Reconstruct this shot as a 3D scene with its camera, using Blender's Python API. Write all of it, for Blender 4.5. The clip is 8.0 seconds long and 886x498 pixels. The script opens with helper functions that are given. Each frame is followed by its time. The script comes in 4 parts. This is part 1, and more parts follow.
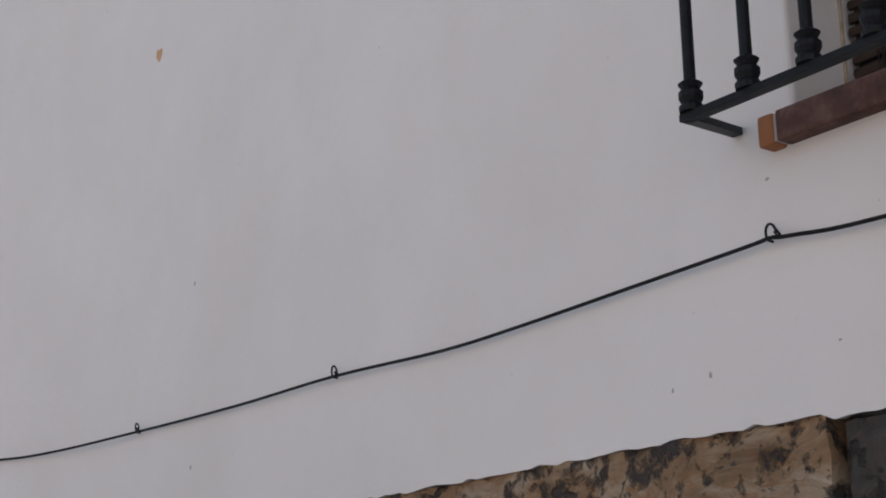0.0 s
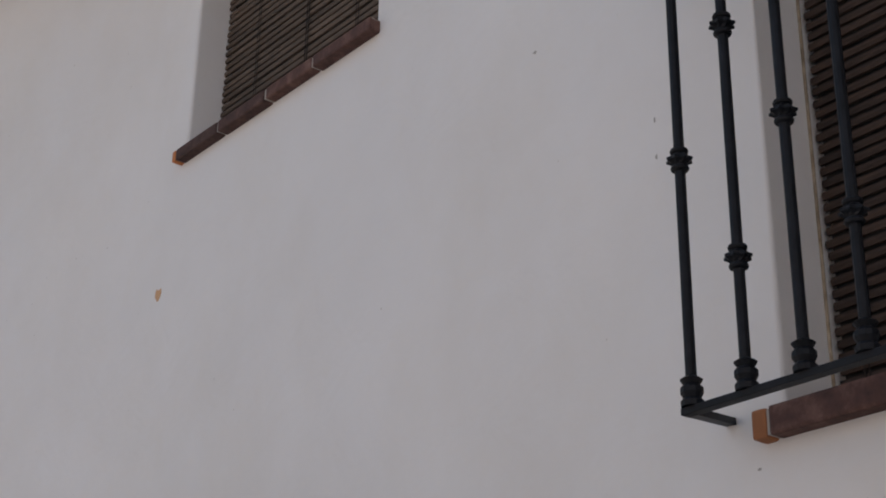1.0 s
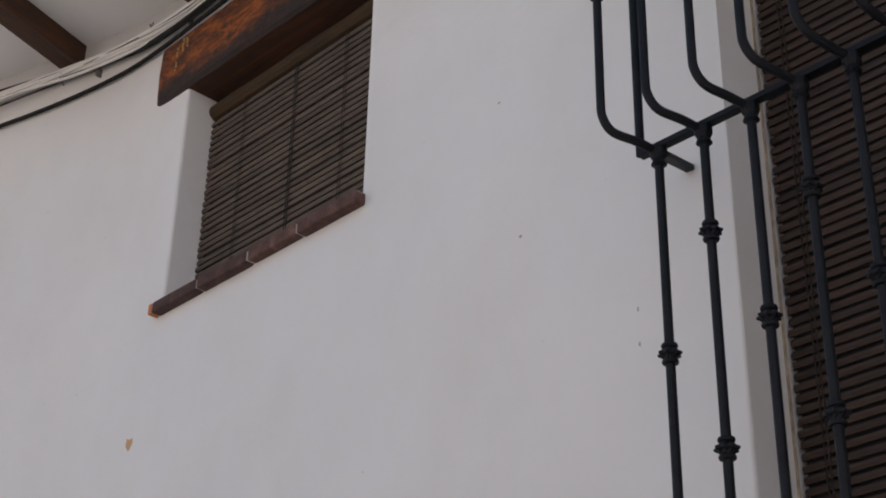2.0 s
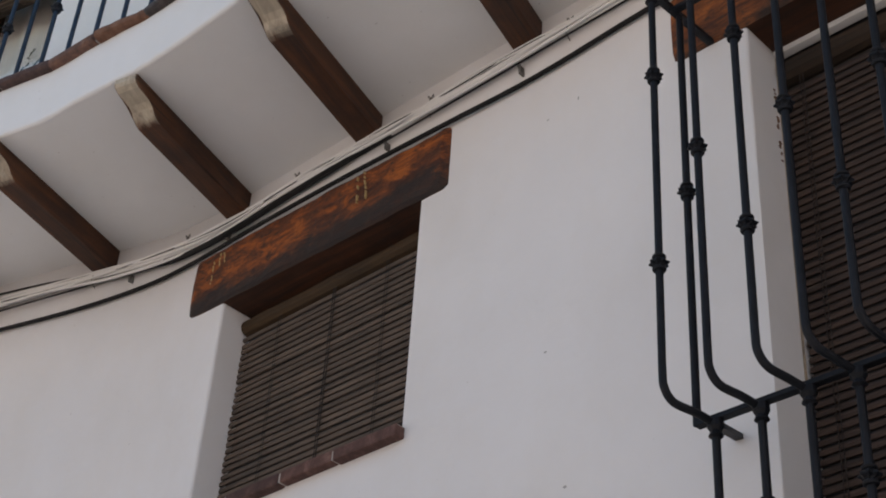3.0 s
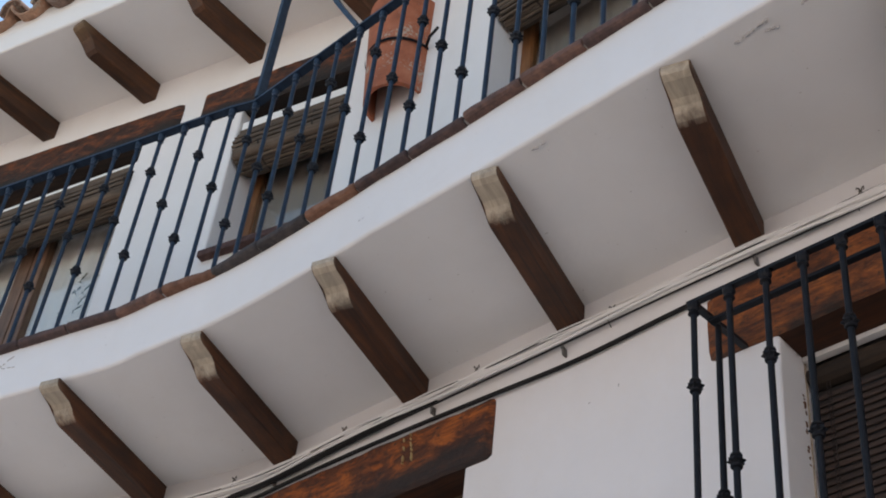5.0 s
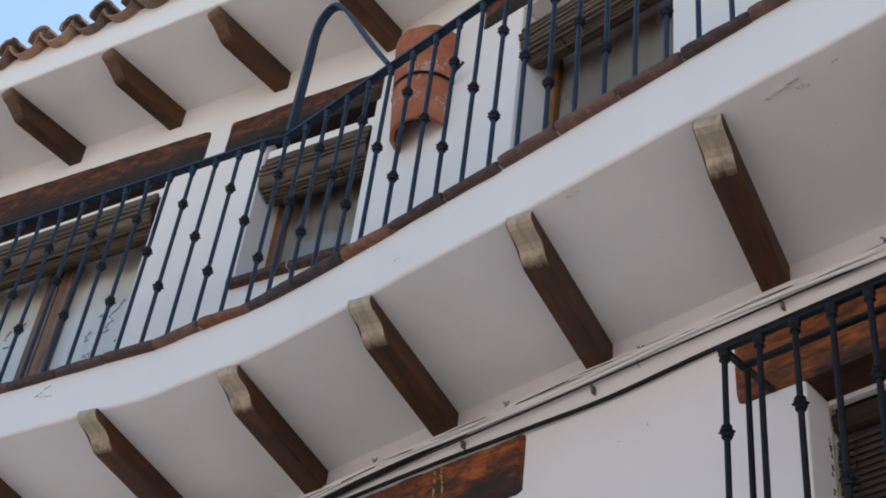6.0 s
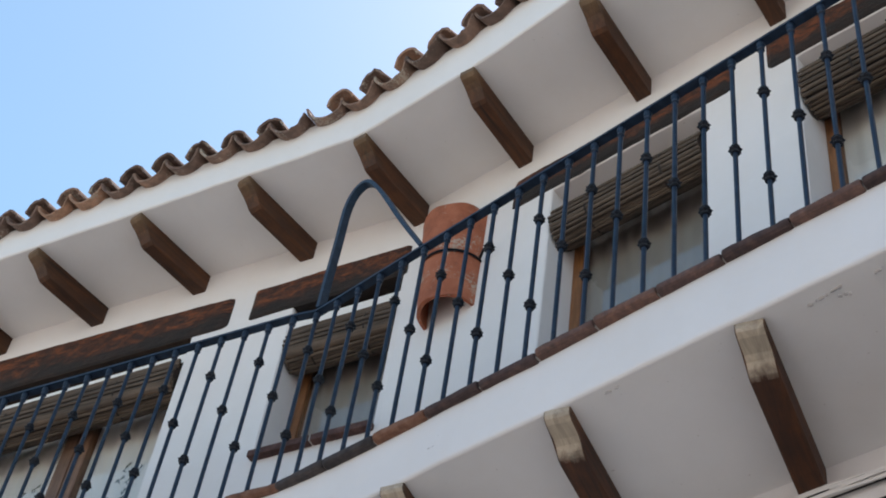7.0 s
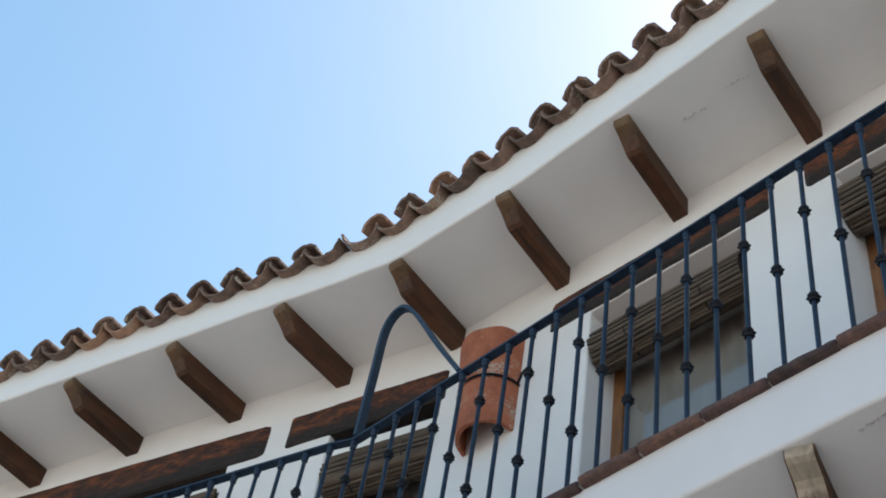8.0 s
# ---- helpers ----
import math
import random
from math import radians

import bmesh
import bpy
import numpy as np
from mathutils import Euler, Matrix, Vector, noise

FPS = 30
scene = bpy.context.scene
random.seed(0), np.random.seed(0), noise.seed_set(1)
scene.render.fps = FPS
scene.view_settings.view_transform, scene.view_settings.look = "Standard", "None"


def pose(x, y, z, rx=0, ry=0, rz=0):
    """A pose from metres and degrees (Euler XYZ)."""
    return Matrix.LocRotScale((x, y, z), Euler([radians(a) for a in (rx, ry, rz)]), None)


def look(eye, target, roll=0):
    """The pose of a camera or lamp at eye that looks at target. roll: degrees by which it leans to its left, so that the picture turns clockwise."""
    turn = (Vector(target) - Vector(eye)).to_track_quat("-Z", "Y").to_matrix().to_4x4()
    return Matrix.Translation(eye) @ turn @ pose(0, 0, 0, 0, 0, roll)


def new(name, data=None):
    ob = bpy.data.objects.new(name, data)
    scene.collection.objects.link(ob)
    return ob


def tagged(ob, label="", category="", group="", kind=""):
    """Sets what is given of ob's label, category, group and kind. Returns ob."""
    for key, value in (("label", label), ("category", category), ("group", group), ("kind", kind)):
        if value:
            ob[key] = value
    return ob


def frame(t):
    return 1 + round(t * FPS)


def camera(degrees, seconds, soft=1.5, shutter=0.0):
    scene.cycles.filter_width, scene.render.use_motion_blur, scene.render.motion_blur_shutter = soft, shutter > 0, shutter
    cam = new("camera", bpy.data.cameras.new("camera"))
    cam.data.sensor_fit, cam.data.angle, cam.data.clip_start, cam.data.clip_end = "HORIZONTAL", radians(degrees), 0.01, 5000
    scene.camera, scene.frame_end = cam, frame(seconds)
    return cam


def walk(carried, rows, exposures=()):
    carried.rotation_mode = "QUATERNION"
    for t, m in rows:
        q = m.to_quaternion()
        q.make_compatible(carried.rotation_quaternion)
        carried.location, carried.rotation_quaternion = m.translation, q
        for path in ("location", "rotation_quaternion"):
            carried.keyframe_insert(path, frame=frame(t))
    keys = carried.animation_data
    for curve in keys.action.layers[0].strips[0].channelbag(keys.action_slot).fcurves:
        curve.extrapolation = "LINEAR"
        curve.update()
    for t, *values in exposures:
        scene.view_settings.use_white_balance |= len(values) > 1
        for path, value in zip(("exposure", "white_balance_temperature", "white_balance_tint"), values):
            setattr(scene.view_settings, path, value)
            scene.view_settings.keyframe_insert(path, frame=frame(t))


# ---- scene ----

# camera: a person steps back from the facade while tilting the camera up
cam = camera(32.43, 8.0, soft=1.85)
PATH = [  # seconds, eye, heading to the left of the wall's normal, pitch, lean
    (0, -0.007, -1.714, 1.461, 52.98, 16.18, 0.83),
    (0.5, 0.033, -1.772, 1.513, 52.79, 20.87, -0.70),
    (1, 0.064, -1.901, 1.516, 50.95, 24.07, -0.94),
    (1.2, 0.032, -1.957, 1.520, 49.26, 25.47, -0.33),
    (2.3, 0.133, -2.278, 1.513, 46.38, 30.63, -2.38),
    (2.5, 0.140, -2.351, 1.526, 45.66, 32.09, -3.01),
    (3, 0.075, -2.470, 1.555, 45.57, 36.05, -4.22),
    (3.5, 0.088, -2.535, 1.588, 45.60, 38.86, -5.56),
    (4, 0.159, -2.605, 1.605, 47.37, 40.63, -6.57),
    (4.5, 0.234, -2.724, 1.592, 48.66, 42.27, -8.15),
    (4.7, 0.248, -2.808, 1.582, 47.47, 42.55, -7.58),
    (5.8, 0.256, -3.058, 1.565, 45.38, 42.41, -6.96),
    (6, 0.286, -3.111, 1.558, 46.23, 42.73, -7.68),
    (6.5, 0.306, -3.205, 1.587, 47.13, 45.43, -10.01),
    (7, 0.254, -3.293, 1.617, 47.23, 48.21, -10.13),
    (7.5, 0.213, -3.282, 1.640, 47.79, 49.63, -10.25),
    (8, 0.222, -3.285, 1.677, 50.54, 52.40, -11.82),
]
rows = []
for t, ex, ey, ez, heading, pitch, lean in PATH:
    h, p = radians(heading), radians(pitch)
    way = Vector((-math.sin(h) * math.cos(p), math.cos(h) * math.cos(p), math.sin(p)))
    eye = Vector((ex, ey, ez))
    rows.append((t, look(eye, eye + way, -lean)))
walk(cam, rows, [(0, 0.66, 7600, 22), (1, 0.49, 7700, 22), (2.5, 0.74, 7700, 21.5), (3.5, 0.66, 7650, 22), (4.5, 0.84, 7550, 21), (6.0, 0.82, 7250, 22), (6.5, 0.66, 7350, 19.5), (7, 0.78, 7100, 18), (8, 0.73, 6950, 13)])

# daylight: the sun stands behind the house, the facade is in open shade
SUN_TO = Vector((-0.15, 0.43, 0.90)).normalized()
world = bpy.data.worlds.new("world")
scene.world = world
world.use_nodes = True
wn = world.node_tree.nodes
sky = wn.new("ShaderNodeTexSky")
sky.sky_type, sky.sun_disc = "NISHITA", False
sky.sun_elevation = math.asin(SUN_TO.z)
sky.sun_rotation = math.atan2(SUN_TO.x, SUN_TO.y)
sky.air_density, sky.dust_density, sky.ozone_density = 1.0, 0.3, 0.3
deep = wn.new("ShaderNodeHueSaturation")
deep.inputs["Saturation"].default_value, deep.inputs["Hue"].default_value = 1.12, 0.481
world.node_tree.links.new(sky.outputs[0], deep.inputs["Color"])
world.node_tree.links.new(deep.outputs[0], wn["Background"].inputs[0])
wn["Background"].inputs[1].default_value = 0.15
sun_data = bpy.data.lights.new("sun", "SUN")
sun_data.energy, sun_data.angle, sun_data.color = 3.25, radians(0.5), (1.0, 0.96, 0.91)
sun = new("sun", sun_data)
sun.matrix_world = look(SUN_TO * 40, (0, 0, 0))


# ---------- materials ----------
def mat(name, base, rough=0.7, metal=0.0):
    m = bpy.data.materials.new(name)
    m.use_nodes = True
    b = m.node_tree.nodes["Principled BSDF"]
    b.inputs["Base Color"].default_value = (*base, 1)
    b.inputs["Roughness"].default_value = rough
    b.inputs["Metallic"].default_value = metal
    return m, m.node_tree, b


def node(nt, kind, **vals):
    n = nt.nodes.new(kind)
    for k, v in vals.items():
        n.inputs[k].default_value = v
    return n


def coords(nt, scale=(1, 1, 1), rand=0.0):
    tc = nt.nodes.new("ShaderNodeTexCoord")
    mp = nt.nodes.new("ShaderNodeMapping")
    mp.inputs["Scale"].default_value = scale
    nt.links.new(tc.outputs["Object"], mp.inputs["Vector"])
    if rand:
        oi = nt.nodes.new("ShaderNodeObjectInfo")
        mul = nt.nodes.new("ShaderNodeMath")
        mul.operation = "MULTIPLY"
        mul.inputs[1].default_value = rand
        nt.links.new(oi.outputs["Random"], mul.inputs[0])
        nt.links.new(mul.outputs[0], mp.inputs["Location"])
    return mp.outputs[0]


def noise_tex(nt, vec, scale, detail=4.0, rough=0.6, distort=0.0):
    n = node(nt, "ShaderNodeTexNoise", Scale=scale, Detail=detail, Roughness=rough, Distortion=distort)
    nt.links.new(vec, n.inputs["Vector"])
    return n.outputs["Fac"]


def ramp(nt, fac, stops):
    r = nt.nodes.new("ShaderNodeValToRGB")
    el = r.color_ramp.elements
    el[0].position, el[0].color = stops[0][0], (*stops[0][1], 1)
    el[1].position, el[1].color = stops[-1][0], (*stops[-1][1], 1)
    for pos, col in stops[1:-1]:
        e = el.new(pos)
        e.color = (*col, 1)
    nt.links.new(fac, r.inputs[0])
    return r.outputs[0]


def mix(nt, fac, a, b, blend="MIX"):
    m = nt.nodes.new("ShaderNodeMix")
    m.data_type, m.blend_type = "RGBA", blend
    for sock, val in ((m.inputs[0], fac), (m.inputs[6], a), (m.inputs[7], b)):
        if isinstance(val, (int, float)):
            sock.default_value = val
        elif isinstance(val, tuple):
            sock.default_value = (*val, 1)
        else:
            nt.links.new(val, sock)
    return m.outputs[2]


def bump(nt, b, height, strength, distance):
    n = node(nt, "ShaderNodeBump", Strength=strength, Distance=distance)
    nt.links.new(height, n.inputs["Height"])
    nt.links.new(n.outputs[0], b.inputs["Normal"])
    return n


def plaster(name, white=(0.80, 0.777, 0.766), dirt=0.5):
    m, nt, b = mat(name, white, 0.85)
    v = coords(nt)
    big = noise_tex(nt, v, 0.9, 5, 0.6)
    fine = noise_tex(nt, v, 14, 6, 0.65)
    vs = coords(nt, (1.0, 1.0, 0.6))
    streak = noise_tex(nt, vs, 1.7, 6, 0.65)
    tone = ramp(nt, big, [(0.3, tuple(c * 0.91 for c in white)), (0.7, white)])
    warm = ramp(nt, streak, [(0.45, (1, 1, 1)), (0.75, (1.0 - 0.10 * dirt, 1.0 - 0.14 * dirt, 1.0 - 0.2 * dirt))])
    col = mix(nt, 1.0, tone, warm, "MULTIPLY")
    # small scattered flecks
    fl = noise_tex(nt, v, 55, 2, 0.5)
    fleck = ramp(nt, fl, [(0.75, (1, 1, 1)), (0.80, (0.55, 0.52, 0.48))])
    col = mix(nt, 0.6, col, fleck, "MULTIPLY")
    nt.links.new(col, b.inputs["Base Color"])
    trowel = noise_tex(nt, v, 5, 3, 0.5, 0.4)
    b1 = bump(nt, b, trowel, 0.35, 0.02)
    b2 = node(nt, "ShaderNodeBump", Strength=0.25, Distance=0.004)
    nt.links.new(fine, b2.inputs["Height"])
    nt.links.new(b1.outputs[0], b2.inputs["Normal"])
    nt.links.new(b2.outputs[0], b.inputs["Normal"])
    return m


def wood(name, dark, light, axis="Y", rough=0.5, rand=9.0, wear=0.0, wear_col=(0.02, 0.015, 0.012), char=None):
    m, nt, b = mat(name, dark, rough)
    sc = {"X": (1.2, 14, 14), "Y": (14, 1.2, 14), "Z": (14, 14, 1.2)}[axis]
    v = coords(nt, sc, rand)
    g = noise_tex(nt, v, 1.6, 7, 0.65, 1.2)
    col = ramp(nt, g, [(0.3, dark), (0.5, tuple(0.5 * (x + y) for x, y in zip(dark, light))), (0.7, light)])
    v2 = coords(nt, (1, 1, 1), rand)
    patch = noise_tex(nt, v2, 4.0, 4, 0.65)
    col = mix(nt, 1.0, col, ramp(nt, patch, [(0.3, (0.6, 0.58, 0.56)), (0.65, (1.1, 1.05, 1.0))]), "MULTIPLY")
    if wear:
        w = noise_tex(nt, coords(nt, tuple(s * 0.4 for s in sc), rand), 2.4, 5, 0.7, 0.8)
        f = ramp(nt, w, [(0.62 - 0.2 * wear, (0, 0, 0)), (0.74 - 0.2 * wear, (1, 1, 1))])
        col = mix(nt, f, col, wear_col)
    if char:
        tc = nt.nodes.new("ShaderNodeTexCoord")
        sep = nt.nodes.new("ShaderNodeSeparateXYZ")
        nt.links.new(tc.outputs["Generated"], sep.inputs[0])
        edge = noise_tex(nt, coords(nt, (0.5, 1, 1), rand), 7.0, 7, 0.7, 0.5)
        mad = nt.nodes.new("ShaderNodeMath")
        mad.operation = "MULTIPLY_ADD"
        mad.inputs[1].default_value = 1.1
        nt.links.new(edge, mad.inputs[0])
        nt.links.new(sep.outputs["Z"], mad.inputs[2])
        f = ramp(nt, mad.outputs[0], [(0.62, (0.93, 0.93, 0.93)), (0.95, (0, 0, 0))])
        col = mix(nt, f, col, char)
    nt.links.new(col, b.inputs["Base Color"])
    bump(nt, b, g, 0.6 if char else 0.35, 0.006 if char else 0.004)
    return m


def terracotta(name, cols, rough=0.85, lichen=0.0, rand=7.0, grain=9):
    m, nt, b = mat(name, cols[0], rough)
    v = coords(nt, (1, 1, 1), rand)
    n1 = noise_tex(nt, v, grain, 6, 0.65)
    stops = [(0.25 + 0.5 * i / (len(cols) - 1), c) for i, c in enumerate(cols)]
    col = ramp(nt, n1, stops)
    oi = nt.nodes.new("ShaderNodeObjectInfo")
    tint = ramp(nt, oi.outputs["Random"], [(0.0, (0.55, 0.52, 0.53)), (0.4, (0.85, 0.79, 0.79)), (0.75, (1.05, 0.96, 0.92)), (1.0, (1.6, 1.33, 1.12))])
    col = mix(nt, 1.0, col, tint, "MULTIPLY")
    if lichen:
        n2 = noise_tex(nt, v, 70, 6, 0.75)
        n3 = noise_tex(nt, v, 7, 3, 0.6)
        add = nt.nodes.new("ShaderNodeMath")
        add.operation = "ADD"
        nt.links.new(n2, add.inputs[0])
        nt.links.new(n3, add.inputs[1])
        half = nt.nodes.new("ShaderNodeMath")
        half.operation = "MULTIPLY"
        half.inputs[1].default_value = 0.5
        nt.links.new(add.outputs[0], half.inputs[0])
        f = ramp(nt, half.outputs[0], [(0.575 - 0.03 * lichen, (0, 0, 0)), (0.625 - 0.03 * lichen, (0.8, 0.8, 0.8))])
        col = mix(nt, f, col, (0.42, 0.37, 0.30))
    nt.links.new(col, b.inputs["Base Color"])
    bump(nt, b, noise_tex(nt, v, 60, 4, 0.6), 0.4, 0.003)
    return m


def paint_metal(name, base, rough=0.35, spec=0.3):
    m, nt, b = mat(name, base, rough)
    v = coords(nt, (1, 1, 1), 5.0)
    n = noise_tex(nt, v, 30, 4, 0.6)
    nt.links.new(ramp(nt, n, [(0.35, tuple(c * 0.7 for c in base)), (0.7, tuple(c * 1.35 for c in base))]), b.inputs["Base Color"])
    bump(nt, b, noise_tex(nt, v, 90, 3, 0.6), 0.25, 0.0015)
    b.inputs["Specular IOR Level"].default_value = spec
    return m


M_WALL = plaster("white_plaster")
M_SOFFIT = plaster("soffit_plaster", (0.815, 0.802, 0.788), 0.35)


def beam_wood(name, dark, light, bleached, start, full):
    """Stained timber whose weathered tip has bleached: the stain ends raggedly between start and full metres out from the wall."""
    m, nt, b = mat(name, dark, 0.68)
    v = coords(nt, (16, 1.3, 16), 9.0)
    g = noise_tex(nt, v, 1.6, 8, 0.68, 1.0)
    col = ramp(nt, g, [(0.3, dark), (0.5, tuple(0.45 * (x + y) for x, y in zip(dark, light))), (0.72, light)])
    patch = noise_tex(nt, coords(nt, (1, 1, 1), 9.0), 5.0, 5, 0.65)
    col = mix(nt, 1.0, col, ramp(nt, patch, [(0.3, (0.5, 0.46, 0.44)), (0.68, (1.15, 1.05, 0.95))]), "MULTIPLY")
    crack = noise_tex(nt, coords(nt, (30, 0.9, 30), 9.0), 1.4, 3, 0.5, 0.3)
    col = mix(nt, ramp(nt, crack, [(0.62, (0, 0, 0)), (0.68, (0.75, 0.75, 0.75))]), col, tuple(0.25 * c for c in dark))
    pale = ramp(nt, g, [(0.3, tuple(0.5 * c for c in bleached)), (0.7, bleached)])
    tc = nt.nodes.new("ShaderNodeTexCoord")
    sep = nt.nodes.new("ShaderNodeSeparateXYZ")
    nt.links.new(tc.outputs["Object"], sep.inputs[0])
    rag = noise_tex(nt, coords(nt, (26, 4, 26), 9.0), 1.2, 5, 0.65, 0.4)
    reach = nt.nodes.new("ShaderNodeMath")
    reach.operation = "MULTIPLY_ADD"
    reach.inputs[1].default_value = -0.10
    nt.links.new(rag, reach.inputs[0])
    nt.links.new(sep.outputs["Y"], reach.inputs[2])
    far = nt.nodes.new("ShaderNodeMapRange")
    far.inputs["From Min"].default_value, far.inputs["From Max"].default_value = -start - 0.05, -full - 0.05
    nt.links.new(reach.outputs[0], far.inputs["Value"])
    col = mix(nt, far.outputs[0], col, pale)
    nt.links.new(col, b.inputs["Base Color"])
    bump(nt, b, g, 0.5, 0.004)
    return m


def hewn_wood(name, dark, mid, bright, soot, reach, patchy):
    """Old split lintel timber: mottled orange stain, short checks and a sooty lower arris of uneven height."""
    m, nt, b = mat(name, mid, 0.78)
    blot = noise_tex(nt, coords(nt, (2.6, 6, 6), 3.0), 3.2, 9, 0.72, 0.5)
    col = ramp(nt, blot, [(0.30, dark), (0.47, mid), (0.60, bright), (0.75, tuple(1.25 * c for c in bright))])
    fibre = noise_tex(nt, coords(nt, (3.5, 34, 34), 3.0), 2.0, 6, 0.7, 0.9)
    col = mix(nt, 0.85, col, ramp(nt, fibre, [(0.34, (0.32, 0.28, 0.26)), (0.52, (1, 1, 1)), (0.75, (1.3, 1.2, 1.1))]), "MULTIPLY")
    spot = noise_tex(nt, coords(nt, (5, 8, 8), 3.0), 6.0, 5, 0.7)
    col = mix(nt, ramp(nt, spot, [(0.55, (0, 0, 0)), (0.66, (0.8, 0.8, 0.8))]), col, soot)
    pale = noise_tex(nt, coords(nt, (4, 4, 4), 3.0), 30, 3, 0.6)
    col = mix(nt, ramp(nt, pale, [(0.70, (0, 0, 0)), (0.75, (0.5, 0.5, 0.5))]), col, (0.40, 0.24, 0.10))
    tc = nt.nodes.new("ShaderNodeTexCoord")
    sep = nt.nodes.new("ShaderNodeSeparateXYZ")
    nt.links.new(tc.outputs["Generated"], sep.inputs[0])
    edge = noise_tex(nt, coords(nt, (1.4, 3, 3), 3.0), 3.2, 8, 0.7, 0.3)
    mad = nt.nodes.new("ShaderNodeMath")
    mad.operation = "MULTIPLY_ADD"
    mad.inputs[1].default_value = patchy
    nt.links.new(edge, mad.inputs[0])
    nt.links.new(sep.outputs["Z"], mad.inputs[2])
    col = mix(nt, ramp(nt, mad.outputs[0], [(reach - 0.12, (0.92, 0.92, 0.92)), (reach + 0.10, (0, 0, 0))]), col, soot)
    nt.links.new(col, b.inputs["Base Color"])
    b1 = bump(nt, b, blot, 0.7, 0.012)
    b2 = node(nt, "ShaderNodeBump", Strength=0.7, Distance=0.006)
    nt.links.new(fibre, b2.inputs["Height"])
    nt.links.new(b1.outputs[0], b2.inputs["Normal"])
    nt.links.new(b2.outputs[0], b.inputs["Normal"])
    return m


M_BEAM = beam_wood("dark_beam_wood", (0.030, 0.0105, 0.0035), (0.135, 0.046, 0.012), (0.20, 0.13, 0.08), 0.60, 0.80)
M_BEAM_END = beam_wood("bleached_beam_end", (0.030, 0.0105, 0.0035), (0.135, 0.046, 0.012), (0.55, 0.46, 0.35), 0.515, 0.560)
M_RAFTER = beam_wood("dark_rafter_wood", (0.034, 0.0125, 0.0042), (0.13, 0.048, 0.014), (0.20, 0.12, 0.062), 0.43, 0.53)
M_NOSE = wood("pale_strip_wood", (0.25, 0.185, 0.125), (0.55, 0.46, 0.36), "Y", 0.85)
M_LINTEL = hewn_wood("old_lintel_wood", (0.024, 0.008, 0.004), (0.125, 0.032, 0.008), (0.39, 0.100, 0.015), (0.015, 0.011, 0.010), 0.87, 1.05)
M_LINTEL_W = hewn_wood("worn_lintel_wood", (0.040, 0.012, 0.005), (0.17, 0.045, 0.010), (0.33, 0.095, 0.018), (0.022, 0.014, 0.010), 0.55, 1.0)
# darker woods for lintel undersides; the second also fills the blind rolls
M_LINTEL_UNDER = wood("sawn_lintel_wood", (0.022, 0.007, 0.0025), (0.100, 0.029, 0.0065), "X", 0.8, 3.0)
M_BLACK_WOOD = wood("charred_wood", (0.016, 0.012, 0.011), (0.065, 0.040, 0.028), "X", 0.85, 3.0)
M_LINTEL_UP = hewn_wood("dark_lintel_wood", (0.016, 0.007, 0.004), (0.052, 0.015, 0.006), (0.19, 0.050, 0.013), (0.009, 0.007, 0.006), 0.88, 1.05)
M_FRAME_OLD = wood("greyed_frame_wood", (0.10, 0.052, 0.032), (0.27, 0.155, 0.10), "Z", 0.6)
M_FRAME = wood("window_frame_wood", (0.13, 0.05, 0.018), (0.34, 0.15, 0.055), "Z", 0.5)
M_SLAT = wood("blind_slat_wood", (0.070, 0.049, 0.037), (0.145, 0.104, 0.080), "X", 0.8)
M_SLAT_DARK = wood("dark_blind_slat", (0.028, 0.016, 0.012), (0.068, 0.040, 0.029), "X", 0.8)
M_ROLL = wood("weathered_slat_wood", (0.045, 0.034, 0.026), (0.17, 0.13, 0.10), "X", 0.9)
M_HEAD = wood("blind_head_wood", (0.028, 0.015, 0.005), (0.088, 0.047, 0.017), "X", 0.9)
M_HEAD_DARK = wood("dark_blind_head_wood", (0.016, 0.010, 0.006), (0.050, 0.028, 0.014), "X", 0.9)
M_TILE = terracotta("sill_tile", [(0.048, 0.025, 0.020), (0.100, 0.048, 0.039), (0.205, 0.118, 0.095)], grain=24)
M_TILE_CUT = terracotta("cut_tile_end", [(0.34, 0.13, 0.05), (0.46, 0.19, 0.08)])
M_COPING = terracotta("coping_tile", [(0.050, 0.036, 0.035), (0.098, 0.062, 0.056), (0.18, 0.108, 0.086)], 0.9, 0.0, 7.0, 30)
M_COPING_ORANGE = terracotta("orange_coping_tile", [(0.16, 0.075, 0.045), (0.30, 0.145, 0.085), (0.40, 0.23, 0.15)], 0.9, 0.0, 7.0, 26)
M_COPING_GREY = terracotta("sooty_coping_tile", [(0.035, 0.032, 0.033), (0.075, 0.066, 0.064), (0.14, 0.115, 0.10)], 0.9, 0.0, 7.0, 26)
M_ROOF = terracotta("roof_tile", [(0.095, 0.070, 0.058), (0.22, 0.150, 0.115), (0.36, 0.235, 0.175)], 0.9, 0.8, 7.0, 18)
M_POT = terracotta("terracotta", [(0.17, 0.062, 0.036), (0.29, 0.100, 0.055), (0.36, 0.145, 0.085)], 0.88, 0.9)
M_BALCONY_FLOOR = terracotta("balcony_floor_tile", [(0.15, 0.075, 0.05), (0.22, 0.11, 0.075), (0.27, 0.15, 0.11)], 0.85)
M_IRON = paint_metal("black_iron_paint", (0.008, 0.009, 0.012), 0.55, 0.2)
M_RAIL = paint_metal("blue_black_iron_paint", (0.013, 0.026, 0.048), 0.42)
M_KNOT = paint_metal("black_knot_paint", (0.009, 0.012, 0.018), 0.5)
M_HOOP = paint_metal("blue_strip_paint", (0.016, 0.034, 0.058), 0.5)
